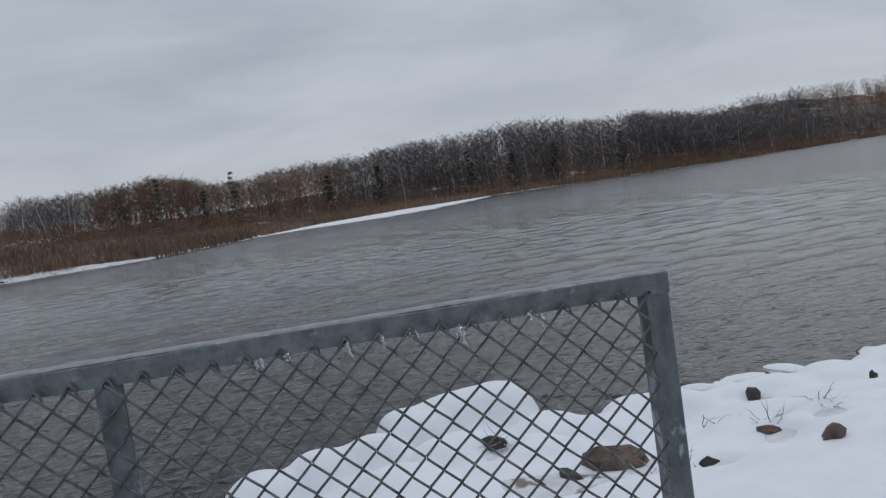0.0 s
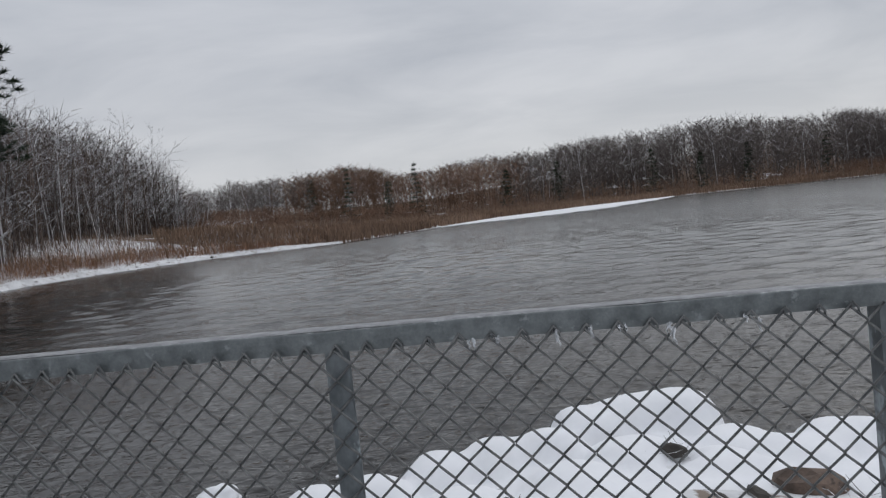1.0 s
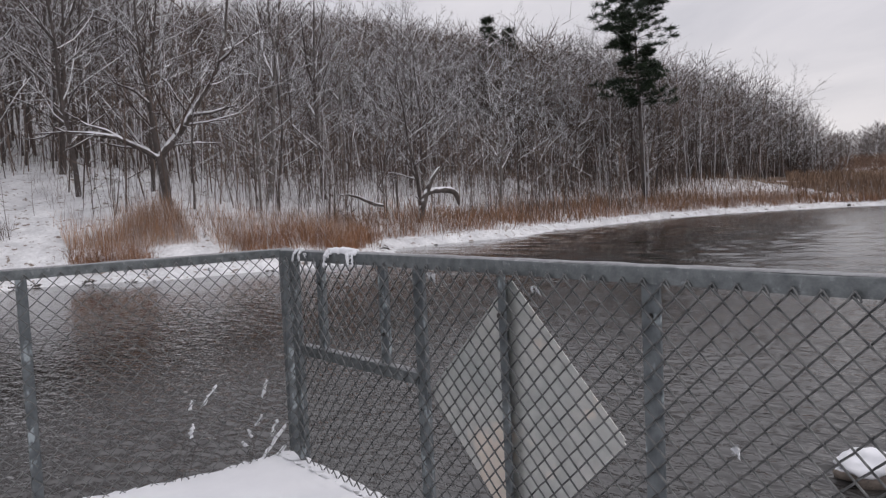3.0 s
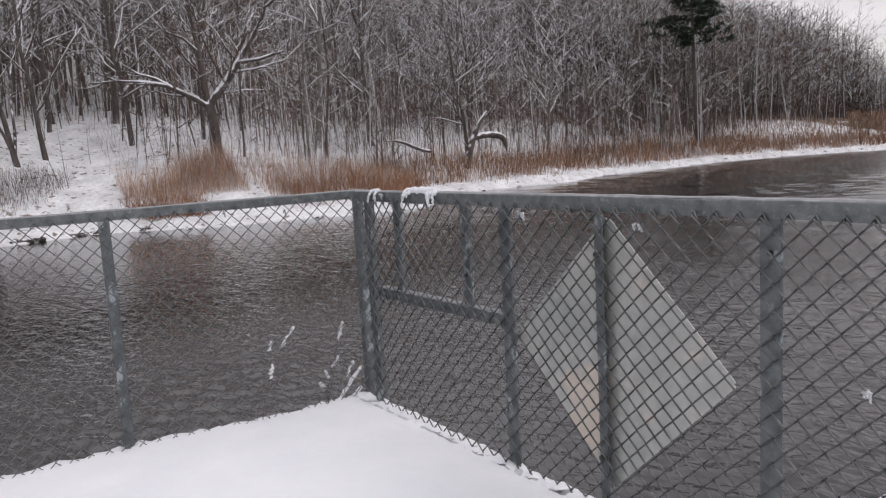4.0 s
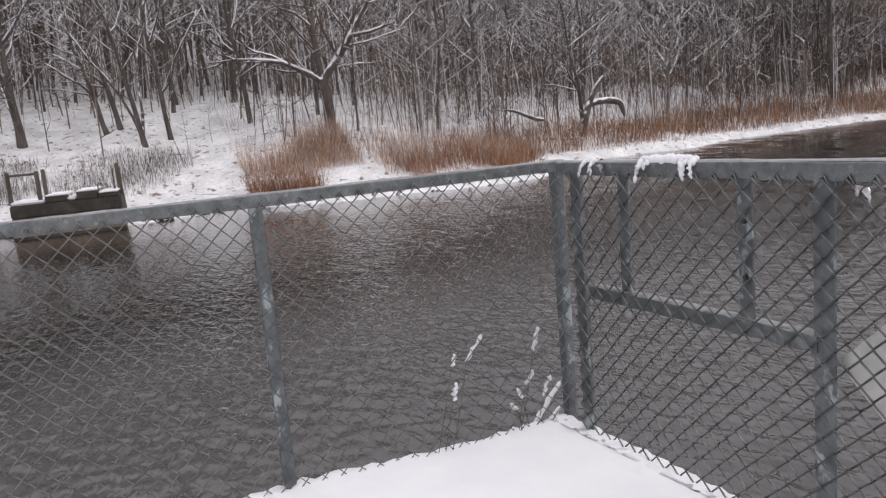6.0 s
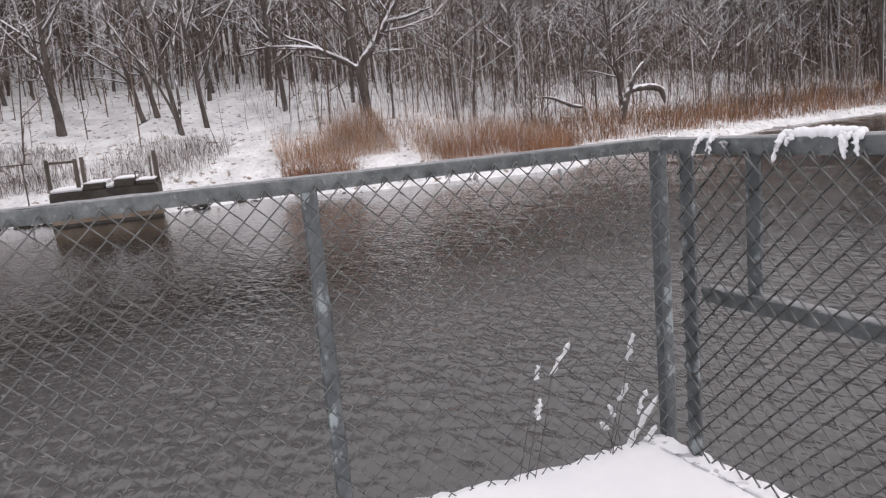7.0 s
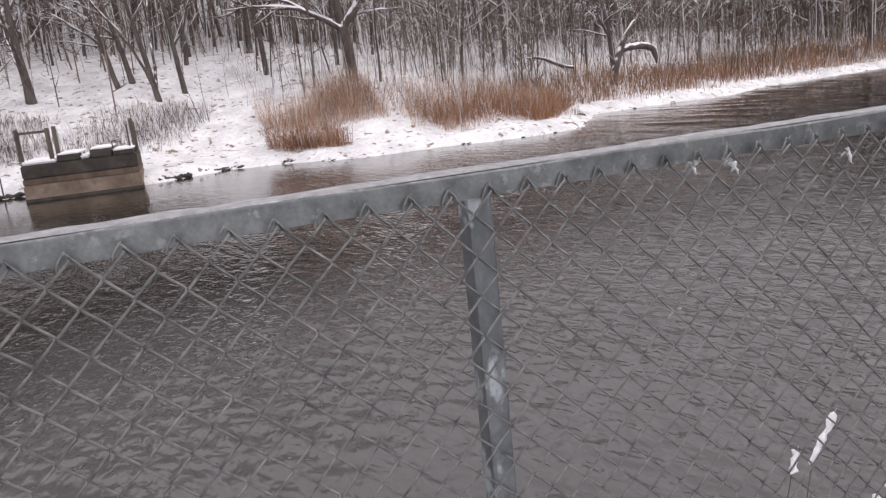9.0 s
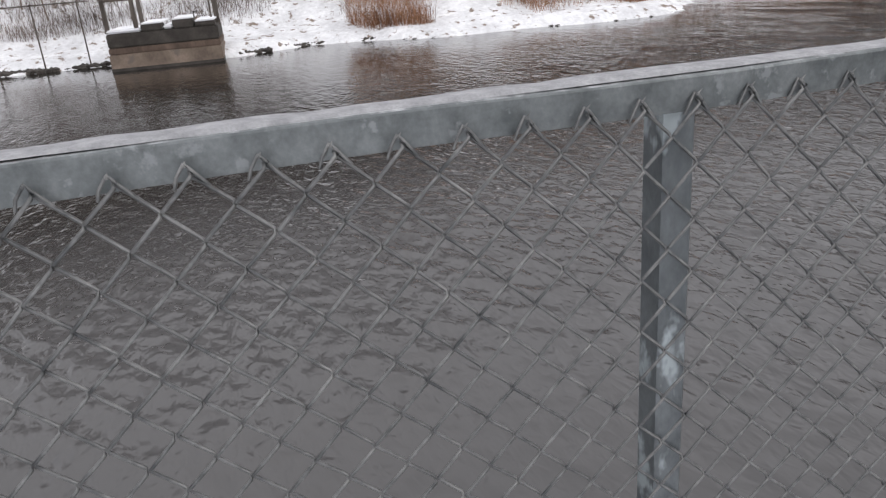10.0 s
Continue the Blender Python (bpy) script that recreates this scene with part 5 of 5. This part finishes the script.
def conifer(x, y, height, seed, radius, crown_from, spread, tiers, per_tier, clump, n, label, cone=True):
    rng = random.Random(seed)
    t = thing("pine_tree" if not cone else "spruce_tree", label, "tree", "conifers round the lake", at=(x, y, ground_z(x, y)))
    wv, wf, nv, nf = [], [], [], []
    trunk = limb(Vector((0, 0, -0.4)), Vector((0, 0, 1)), height, 8, 0.015, 0.1, rng)
    tube(wv, wf, trunk, [radius * (1 - i / 8.6) for i in range(9)], 7)
    for i in range(tiers):
        f = crown_from + (0.99 - crown_from) * i / (tiers - 1)
        p, d = on_line(trunk, f)
        g = (f - crown_from) / (1 - crown_from)
        reach = spread * ((1 - g) ** 0.8 if cone else float(np.interp(g, [0, 0.12, 0.28, 0.40, 0.58, 0.82, 1], [0.7, 0.95, 0.6, 0.35, 0.9, 0.75, 0.2]))) + 0.15
        for k in range(per_tier):
            if rng.random() < (0.1 if cone else 0.32 + 0.2 * (0.25 < g < 0.48)):
                continue
            a = rng.uniform(0, 6.28)
            r = reach * rng.uniform(0.6, 1.2)
            out = Vector((math.cos(a), math.sin(a), -0.25 if cone else rng.uniform(0.0, 0.28)))
            b = limb(p, out, r, 3, 0.08, 0.03, rng)
            tube(wv, wf, b, [radius * 0.22, radius * 0.16, radius * 0.1, 0.0], 3)
            for q in (0.45, 0.7, 0.9, 1.0):
                c, _ = on_line(b, q)
                needle_clump(nv, nf, c + Vector((rng.gauss(0, .12), rng.gauss(0, .12), rng.gauss(0, .08))) * reach * 0.4, clump * rng.uniform(0.7, 1.25), rng, n)
    put("trunk", wv, wf, M_BARK, t, smooth=True)
    put("crown", nv, nf, M_NEEDLE, t)
    return t


conifer(-35.3, 52.9, 18.9, 5, 0.24, 0.47, 3.5, 15, 13, 0.62, 60, "tall dark green pine rising above the bare wood", False)
conifer(-56.5, 55.2, 16.4, 6, 0.2, 0.4, 2.6, 12, 10, 0.75, 34, "dark conifer standing within the bare wood")
conifer(-55.0, 56.8, 15.4, 7, 0.2, 0.4, 2.5, 12, 10, 0.75, 34, "dark conifer standing within the bare wood")
for i, (cx, cy, ch) in enumerate(((-37.8, 200, 14.5), (-19.6, 203, 14.8), (20, 214, 12), (47, 216, 13), (75, 219, 12), (98, 222, 13), (120, 230, 12),
                                  (-52, 215, 11), (-28, 208, 10), (5, 212, 11), (60, 214, 10.5), (150, 243, 12))):
    conifer(cx, cy, ch, 40 + i, 0.2, 0.15, 2.3, 11, 5, 0.9, 7, "dark spruce in the far tree line")


# ---- low growth on the far bank ----
def blades(name, spots, mat, label, category, width, bend, seed, stiff=True):
    """Dry stalks, each a bent tapering blade. spots: x, y, z, height."""
    rng = random.Random(seed)
    verts, faces = [], []
    for x, y, z, h in spots:
        a = rng.uniform(0, 3.14)
        wx, wy = math.cos(a) * width / 2, math.sin(a) * width / 2
        lx, ly = rng.gauss(0, bend) * h, rng.gauss(0, bend) * h
        k = len(verts)
        verts += [(x - wx, y - wy, z - 0.1), (x + wx, y + wy, z - 0.1), (x + lx * 0.4 + wx * 0.8, y + ly * 0.4 + wy * 0.8, z + h * 0.6),
                  (x + lx * 0.4 - wx * 0.8, y + ly * 0.4 - wy * 0.8, z + h * 0.6), (x + lx, y + ly, z + h)]
        faces += [(k, k + 1, k + 2, k + 3), (k + 3, k + 2, k + 4)]
    return tagged(put(name, verts, faces, mat), label, category, kind="stuff")


def scatter(n, seed, ylim, dlim, height, keep=None, power=1.0):
    r = np.random.RandomState(seed)
    y = r.uniform(ylim[0], ylim[1], n * 3)
    x = np.interp(y, [q[1] for q in FAR_SHORE[:18]], [q[0] for q in FAR_SHORE[:18]]) - dlim[0] - (dlim[1] - dlim[0]) * r.rand(n * 3) ** power
    z = land(x, y)
    ok = z > WATER_Z + 0.2
    if keep is not None:
        ok &= keep(x, y, r)
    x, y, z = x[ok][:n], y[ok][:n], z[ok][:n]
    h = height * r.uniform(0.3, 1.2, len(x))
    return list(zip(x.tolist(), y.tolist(), z.tolist(), h.tolist()))


def patchy(scale, seed, level):
    return lambda x, y, r: wobble(x, y, scale, seed) + r.uniform(-0.25, 0.25, len(x)) > level


blades("reeds", scatter(3600, 1, (5.0, 9.2), (3.4, 6.4), 1.2, patchy(1.1, 31, -0.2)), M_REED, "tan dry reeds standing in the snowy bank", "reeds", 0.009, 0.3, 1)
blades("reeds", scatter(5200, 21, (9.6, 19.5), (2.2, 5.6), 1.0, patchy(0.8, 38, -0.35)), M_REED, "tan dry reeds behind the russet sedge", "reeds", 0.009, 0.34, 21)
blades("sedge", scatter(4200, 2, (10.2, 18.0), (1.2, 3.4), 0.75, patchy(1.0, 32, -0.25)), M_SEDGE, "dense russet sedge at the water's edge", "sedge", 0.011, 0.5, 2)
blades("sedge", scatter(1500, 3, (4.6, 6.9), (0.9, 2.4), 0.85, patchy(1.6, 33, -0.25)), M_SEDGE, "clump of russet sedge at the water's edge", "sedge", 0.011, 0.45, 3)
blades("sedge", scatter(8000, 22, (17.0, 76), (1.3, 4.4), 0.9, patchy(0.6, 39, -0.5)), M_SEDGE, "russet sedge in a broken band along the shore", "sedge", 0.018, 0.4, 22)
blades("reeds", scatter(6500, 4, (18, 78), (2.0, 5.0), 0.85, patchy(0.5, 34, -0.6)), M_MARSH, "brown reeds along the curving shore", "reeds", 0.022, 0.45, 4)
blades("shore_tufts", scatter(1300, 15, (16, 78), (0.5, 2.2), 0.32, patchy(1.3, 45, 0.28)), M_MARSH, "small brown grass tufts in the snow at the waterline", "grass", 0.02, 0.5, 15)
blades("reeds", scatter(3800, 5, (22, 80), (2.4, 6.5), 1.0, patchy(0.4, 35, -0.4)), M_REED, "tan dry reeds along the curving shore", "reeds", 0.022, 0.3, 5)
blades("marsh_grass", scatter(9000, 14, (44, 90), (3.0, 22), 0.9, patchy(0.3, 44, -0.5)), M_MARSH, "brown marsh grass between the shore and the wood", "grass", 0.035, 0.4, 14)
blades("low_brush", scatter(10000, 6, (-16, 5), (2.8, 6.5), 0.5, patchy(0.7, 36, -0.1), 1.2), M_UNDER, "grey low brush poking through the snow", "brush", 0.013, 0.45, 6)
blades("dead_grass", scatter(6000, 7, (16, 96), (5.0, 17), 0.8, patchy(0.5, 37, -0.3)), M_GRASS, "thin dead stalks standing in the snow", "grass", 0.013, 0.3, 7)
blades("dead_grass", scatter(6500, 17, (5.5, 42), (4.0, 14), 0.95, patchy(0.5, 47, -0.3)), M_GRASS, "dense thin snow-dusted stalks between the bank's trees", "grass", 0.012, 0.34, 17)


def undergrowth():
    rng = random.Random(9)
    verts, faces = [], []
    r = np.random.RandomState(91)
    n = 4600
    y = np.where(r.rand(n) < 0.5, r.uniform(-14, 112, n), r.uniform(4, 48, n))
    d = 0.2 + 26 * r.rand(n) ** 1.15
    x = np.interp(y, EDGE_Y, EDGE_X) + 3.0 - d
    z = land(x, y)
    ok = (wobble(x, y, 0.35, 12) + r.uniform(-0.3, 0.3, len(x)) > -0.18) & ~((y < 6.5) & (d < 12) & (r.rand(len(x)) < 0.8))
    for px, py, pz in zip(x[ok], y[ok], z[ok]):
        h = rng.uniform(0.7, 3.2)
        base = Vector((px, py, pz - 0.1))
        pts = limb(base, Vector((rng.gauss(0, 0.12), rng.gauss(0, 0.12), 1)), h, 3, 0.07, 0.02, rng)
        rr = 0.005 + 0.0038 * h
        tube(verts, faces, pts, [rr, rr * 0.8, rr * 0.55, 0.0], 3)
        for _ in range(2):
            p, dd = on_line(pts, rng.uniform(0.3, 0.95))
            q = limb(p, tilted(dd, radians(rng.uniform(20, 55)), rng.uniform(0, 6.28)), h * rng.uniform(0.12, 0.3), 2, 0.1, 0.06, rng)
            tube(verts, faces, q, [rr * 0.5, rr * 0.35, 0.0], 3)
    tagged(put("undergrowth", verts, faces, M_UNDER), "dense thin saplings and brush under the bare trees", "undergrowth", kind="stuff")


undergrowth()


def shore_stones():
    rng = random.Random(66)
    bm = bmesh.new()
    bmesh.ops.create_icosphere(bm, subdivisions=1, radius=1.0)
    base_v = [v.co.copy() for v in bm.verts]
    base_f = [tuple(v.index for v in f.verts) for f in bm.faces]
    bm.free()
    verts, faces = [], []
    ys = np.array([rng.uniform(-20, 74) if k % 3 else rng.uniform(-9, 16) for k in range(1700)])
    x0 = np.interp(ys, [q[1] for q in FAR_SHORE[:18]], [q[0] for q in FAR_SHORE[:18]])
    for step in np.linspace(2.0, -2.0, 41):
        if step == 2.0:
            best = x0 + 2.0
        wet = land(x0 + step, ys) < WATER_Z + 0.05
        best = np.where(wet, x0 + step, best)
    for x, y in zip(best, ys):
        if abs(y + 1.3) < 1.8:
            continue
        s = rng.uniform(0.035, 0.075) if y < 16 or rng.random() < 0.6 else rng.uniform(0.1, 0.19)
        x = x - 0.16 + rng.gauss(0, 0.08) - (rng.uniform(0.4, 1.2) if s > 0.1 else 0)
        if s > 0.1 and ground_z(x, y) < WATER_Z + 0.15:
            continue
        k = len(verts)
        for c in base_v:
            verts.append((x + c.x * s * rng.uniform(0.8, 1.5), y + c.y * s * rng.uniform(1.2, 3.0), WATER_Z + (0.01 if s < 0.1 else 0.13) + c.z * s * (0.8 if y < 4 else 0.5 if s < 0.1 else 0.8)))
        faces += [tuple(k + q for q in t) for t in base_f]
    # close row of dark stones under the snow's edge beside the abutment
    rows = [0.25 + 0.10 * i for i in range(52)] + [-9.0 + 0.11 * i for i in range(55)]
    edge = np.interp(rows, ys[np.argsort(ys)], best[np.argsort(ys)])
    for x, y in zip(edge, rows):
        if noise.noise((y * 1.3, 4.0, 1.0)) < -0.28:
            continue
        s = rng.uniform(0.08, 0.13) * (1.25 if y < 0 else 1.0 if y < 2.5 else 0.75)
        x += rng.gauss(-0.1, 0.05)
        k = len(verts)
        for c in base_v:
            verts.append((x + c.x * s * rng.uniform(0.8, 1.3), y + c.y * s * rng.uniform(0.9, 1.5), WATER_Z + 0.03 + c.z * s * rng.uniform(0.8, 1.1)))
        faces += [tuple(k + q for q in t) for t in base_f]
    tagged(put("shore_stones", verts, faces, M_CONCRETE_DARK), "dark wet stones along the snowy waterline", "stones", kind="stuff")


shore_stones()


# ---- marsh and far woods ----
def marsh():
    r = np.random.RandomState(55)
    n = 84000
    ang = np.radians(r.uniform(44, 116, n))
    dist = 70 + 310 * r.rand(n) ** 1.1
    x, y = 3 + dist * np.cos(ang), dist * np.sin(ang)
    d = to_shore(x, y, FAR_SHORE, FAR_LAND)
    ok = (d > 1.5) & (d < 95) & (y > 55) & ((wobble(x, y, 0.09, 61) > -0.7) | (d < 8))
    ok &= r.rand(n) < np.interp(d, [0, 10, 40, 95], [1.0, 1.0, 0.85, 0.7])
    x, y = x[ok], y[ok]
    z = land(x, y)
    h = np.interp(np.hypot(x, y), [70, 200], [0.95, 1.35]) * r.uniform(0.6, 1.2, len(x))
    blades("marsh_reeds", list(zip(x.tolist(), y.tolist(), z.tolist(), h.tolist())), M_MARSH, "brown marsh reeds along the far shore", "reeds", 0.15, 0.25, 8)

    # fringe at the waterline
    line = FAR_SHORE[17:26]
    spots = []
    rng = random.Random(57)
    for (ax, ay), (bx, by) in zip(line[:-1], line[1:]):
        length = math.hypot(bx - ax, by - ay)
        for _ in range(int(length * 44)):
            f, o = rng.random(), -0.2 + 5.5 * rng.random() ** 1.4
            x, y = ax + (bx - ax) * f - (by - ay) / length * o, ay + (by - ay) * f + (bx - ax) / length * o
            spots.append((x, y, o))
    zs = land([q[0] for q in spots], [q[1] for q in spots])
    blades("marsh_reeds", [(x, y, float(max(z, WATER_Z)), rng.uniform(0.5, 1.25)) for (x, y, o), z in zip(spots, zs) if wobble(x, y, 0.35, 71) > -0.85],
           M_MARSH, "dense brown reed fringe at the far waterline", "reeds", 0.13, 0.15, 9)


marsh()


def small_tree(rng, limbs, twigs, width, low, wide):
    """Corners and triangles of a leafless tree one metre high: a slender stem and rising limbs that fan into twigs."""
    v, f = [], []

    def spike(p, q, w):
        d = q - p
        s = d.cross(Vector((rng.gauss(0, 1), rng.gauss(0, 1), rng.gauss(0, 1)))).normalized() * w
        k = len(v)
        v.extend((p - s, p + s, q))
        f.append((k, k + 1, k + 2))

    bend = Vector((rng.gauss(0, 0.03), rng.gauss(0, 0.03), 0))
    stem = [Vector((0, 0, -0.02)), Vector((0, 0, 0.45)) + bend, Vector((0, 0, 0.96)) + bend * 2.2]
    r = 0.0065
    for i, rad in enumerate((r, r * 0.75, 0.0015)):
        for k in range(3):
            v.append(stem[i] + Vector((math.cos(2.1 * k), math.sin(2.1 * k), 0)) * rad)
    for i in range(2):
        for k in range(3):
            q = (k + 1) % 3
            f.append((i * 3 + k, i * 3 + q, i * 3 + 3 + q))
            f.append((i * 3 + k, i * 3 + 3 + q, i * 3 + 3 + k))
    for i in range(limbs):
        h = low + (0.93 - low) * (i + rng.random()) / limbs
        p, _ = on_line(stem, min(0.99, h))
        a = i * 2.4 + rng.uniform(-0.5, 0.5)
        reach = wide * math.sqrt(max(0.04, 1 - ((h - 0.55) / 0.50) ** 2)) * rng.uniform(0.6, 1.15)
        up = reach * rng.uniform(0.35, 1.25)
        q = p + Vector((math.cos(a) * reach, math.sin(a) * reach, min(up, 1.0 - p.z)))
        spike(p, q, width * 1.5)
        for j in range(twigs):
            c = p.lerp(q, rng.uniform(0.25, 1.0))
            o = Vector((math.cos(a) * 0.5 + rng.gauss(0, 0.7), math.sin(a) * 0.5 + rng.gauss(0, 0.7), rng.uniform(0.1, 1.3))).normalized()
            spike(c, c + o * reach * rng.uniform(0.3, 0.7), width)
    return np.array([tuple(c) for c in v]), np.array(f)


def wood_mass(name, places, mat, label, limbs, twigs, width, seed, low=0.25, wide=0.2):
    """Many slender bare trees too far off to count, grown from a dozen forms. places: x, y, z, height."""
    rng = random.Random(seed)
    forms = [small_tree(rng, limbs, twigs, width, low, wide * rng.uniform(0.8, 1.2)) for _ in range(12)]
    vs, fs, n = [], [], 0
    for x, y, z, h in places:
        v, f = forms[rng.randrange(12)]
        a, g = rng.uniform(0, 6.28), h * rng.uniform(0.85, 1.2)
        c, q = math.cos(a) * g, math.sin(a) * g
        lx, ly = rng.gauss(0, 0.05) * h, rng.gauss(0, 0.05) * h
        vs.append(np.stack([x + v[:, 0] * c - v[:, 1] * q + v[:, 2] * lx, y + v[:, 0] * q + v[:, 1] * c + v[:, 2] * ly, z + v[:, 2] * h], -1))
        fs.append(f + n)
        n += len(v)
    co, tri = np.vstack(vs).astype(np.float32), np.vstack(fs).astype(np.int32)
    me = bpy.data.meshes.new(name)
    me.vertices.add(len(co))
    me.vertices.foreach_set("co", co.ravel())
    me.loops.add(tri.size)
    me.loops.foreach_set("vertex_index", tri.ravel())
    me.polygons.add(len(tri))
    me.polygons.foreach_set("loop_start", np.arange(0, tri.size, 3, dtype=np.int32))
    me.update(calc_edges=True)
    me.materials.append(mat)
    tagged(new(name, me), label, "woods", kind="stuff")


def far_woods():
    rng = random.Random(77)
    line_a = [44, 50, 55, 60, 66, 78, 90, 100, 112, 122]
    line_r = [470, 370, 300, 252, 236, 222, 212, 214, 235, 270]
    grey, rust = [], []
    for i in range(4300):
        ang = rng.uniform(45, 127) if i % 3 else rng.uniform(44, 66)
        dist = float(np.interp(ang, line_a, line_r)) + float(np.interp(ang, [46, 58, 68], [230, 170, 85])) * rng.random() ** 1.1
        x, y = 3 + dist * math.cos(radians(ang)), dist * math.sin(radians(ang))
        h = rng.uniform(9.9, 11.4) * (1 + 0.05 * math.sin(ang * 0.7) + 0.04 * math.sin(ang * 2.3)) + float(np.interp(ang, [52, 60, 66, 74, 82, 90, 97], [0, 2, 4.5, 4.8, 4, 2.3, 0]) + float(np.interp(ang, [94, 98, 101, 106, 112], [0, 0.6, 3.4, 1.9, 0])))
        leafy = float(wobble(x, y, 0.035, 93)) + rng.gauss(0, 0.12) + float(np.interp(ang, [44, 52, 58, 96, 104, 127], [0.35, 0.3, -0.35, -0.35, 0.15, 0.25]))
        (rust if leafy > 0.2 else grey).append((x, y, h))
    for places, mat, label, seed in ((grey, M_TWIG_FAR, "grey-brown bare woods along the far shore", 78), (rust, M_BRUSH, "russet oak woods on the far hills", 84)):
        zs = land([q[0] for q in places], [q[1] for q in places])
        wood_mass("far_woods", [(x, y, float(z), h) for (x, y, h), z in zip(places, zs)], mat, label, 13, 9, 0.0029, seed, 0.1, 0.26)
    # wood filling the slope behind the near bank trees
    places = []
    for i in range(4800):
        y = rng.uniform(-18, 112) if i % 5 < 2 else rng.uniform(-20, 30) if i % 5 == 2 else rng.uniform(36, 122)
        depth = float(np.interp(y, [0, 20, 60, 75, 100], [11, 13, 12, 9, 5])) + 62 * rng.random() ** 0.9
        x = float(np.interp(y, EDGE_Y, EDGE_X)) - depth
        if y < -4 - 0.24 * (-x):
            continue
        if y < 32 and rng.random() < 0.5:
            continue
        tall = float(np.interp(y, [-20, 10, 20, 35, 50, 65, 95, 122], [17, 16, 12, 13, 15, 16, 15.5, 12.5]))
        places.append((x, y, rng.uniform(0.68, 1.0) * tall))
    zs = land([q[0] for q in places], [q[1] for q in places])
    wood_mass("slope_woods", [(x, y, float(z), h) for (x, y, h), z in zip(places, zs)], M_TWIG_BACK, "dense grey-brown bare wood filling the slope", 13, 5, 0.0021, 79, 0.18, 0.27)
    thicket = []
    for i in range(1500):
        y = rng.uniform(52, 133)
        x = float(np.interp(y, EDGE_Y, EDGE_X)) - rng.uniform(1.0, 20.0)
        thicket.append((x, y, rng.uniform(7.5, 12.5) * float(np.interp(y, [62, 110, 133], [1.0, 0.95, 0.75]))))
    zs = land([q[0] for q in thicket], [q[1] for q in thicket])
    wood_mass("thicket", [(x, y, float(z), h) for (x, y, h), z in zip(thicket, zs)], M_TWIG_BACK, "dense leafless thicket at the end of the wood", 13, 6, 0.0019, 81, 0.1, 0.24)
    # saplings between the bank's trees
    places = []
    for i in range(1500):
        y = rng.uniform(-12, 60) if i % 3 else rng.uniform(-12, 110)
        x = float(np.interp(y, EDGE_Y, EDGE_X)) + 1.5 - 30 * rng.random() ** 1.1
        if y < 6.5 and x > -36 and rng.random() < 0.75:
            continue
        places.append((x, y, rng.uniform(2.2, 6.5)))
    zs = land([q[0] for q in places], [q[1] for q in places])
    wood_mass("saplings", [(x, y, float(z), h) for (x, y, h), z in zip(places, zs)], M_TWIG_BACK, "thin snow-dusted saplings between the bank's trees", 8, 3, 0.0032, 85, 0.12, 0.26)
    # russet brush at the foot of the far woods
    places = []
    for i in range(2600):
        ang = rng.choice((rng.uniform(46, 66), rng.uniform(96, 114), rng.uniform(46, 112)))
        dist = float(np.interp(ang, line_a, line_r)) - 22 + 26 * rng.random()
        x, y = 3 + dist * math.cos(radians(ang)), dist * math.sin(radians(ang))
        if i % 3 == 0:
            ang, dist = rng.uniform(106, 121), rng.uniform(112, 240)
            x, y = 3 + dist * math.cos(radians(ang)), dist * math.sin(radians(ang))
        places.append((x, y, rng.uniform(2.0, 4.2)))
    zs = land([q[0] for q in places], [q[1] for q in places])
    wood_mass("russet_brush", [(x, y, float(z), h) for (x, y, h), z in zip(places, zs) if z > WATER_Z + 0.2], M_BRUSH, "russet leafless brush at the marsh edge", 8, 4, 0.012, 80, 0.05, 0.35)


far_woods()
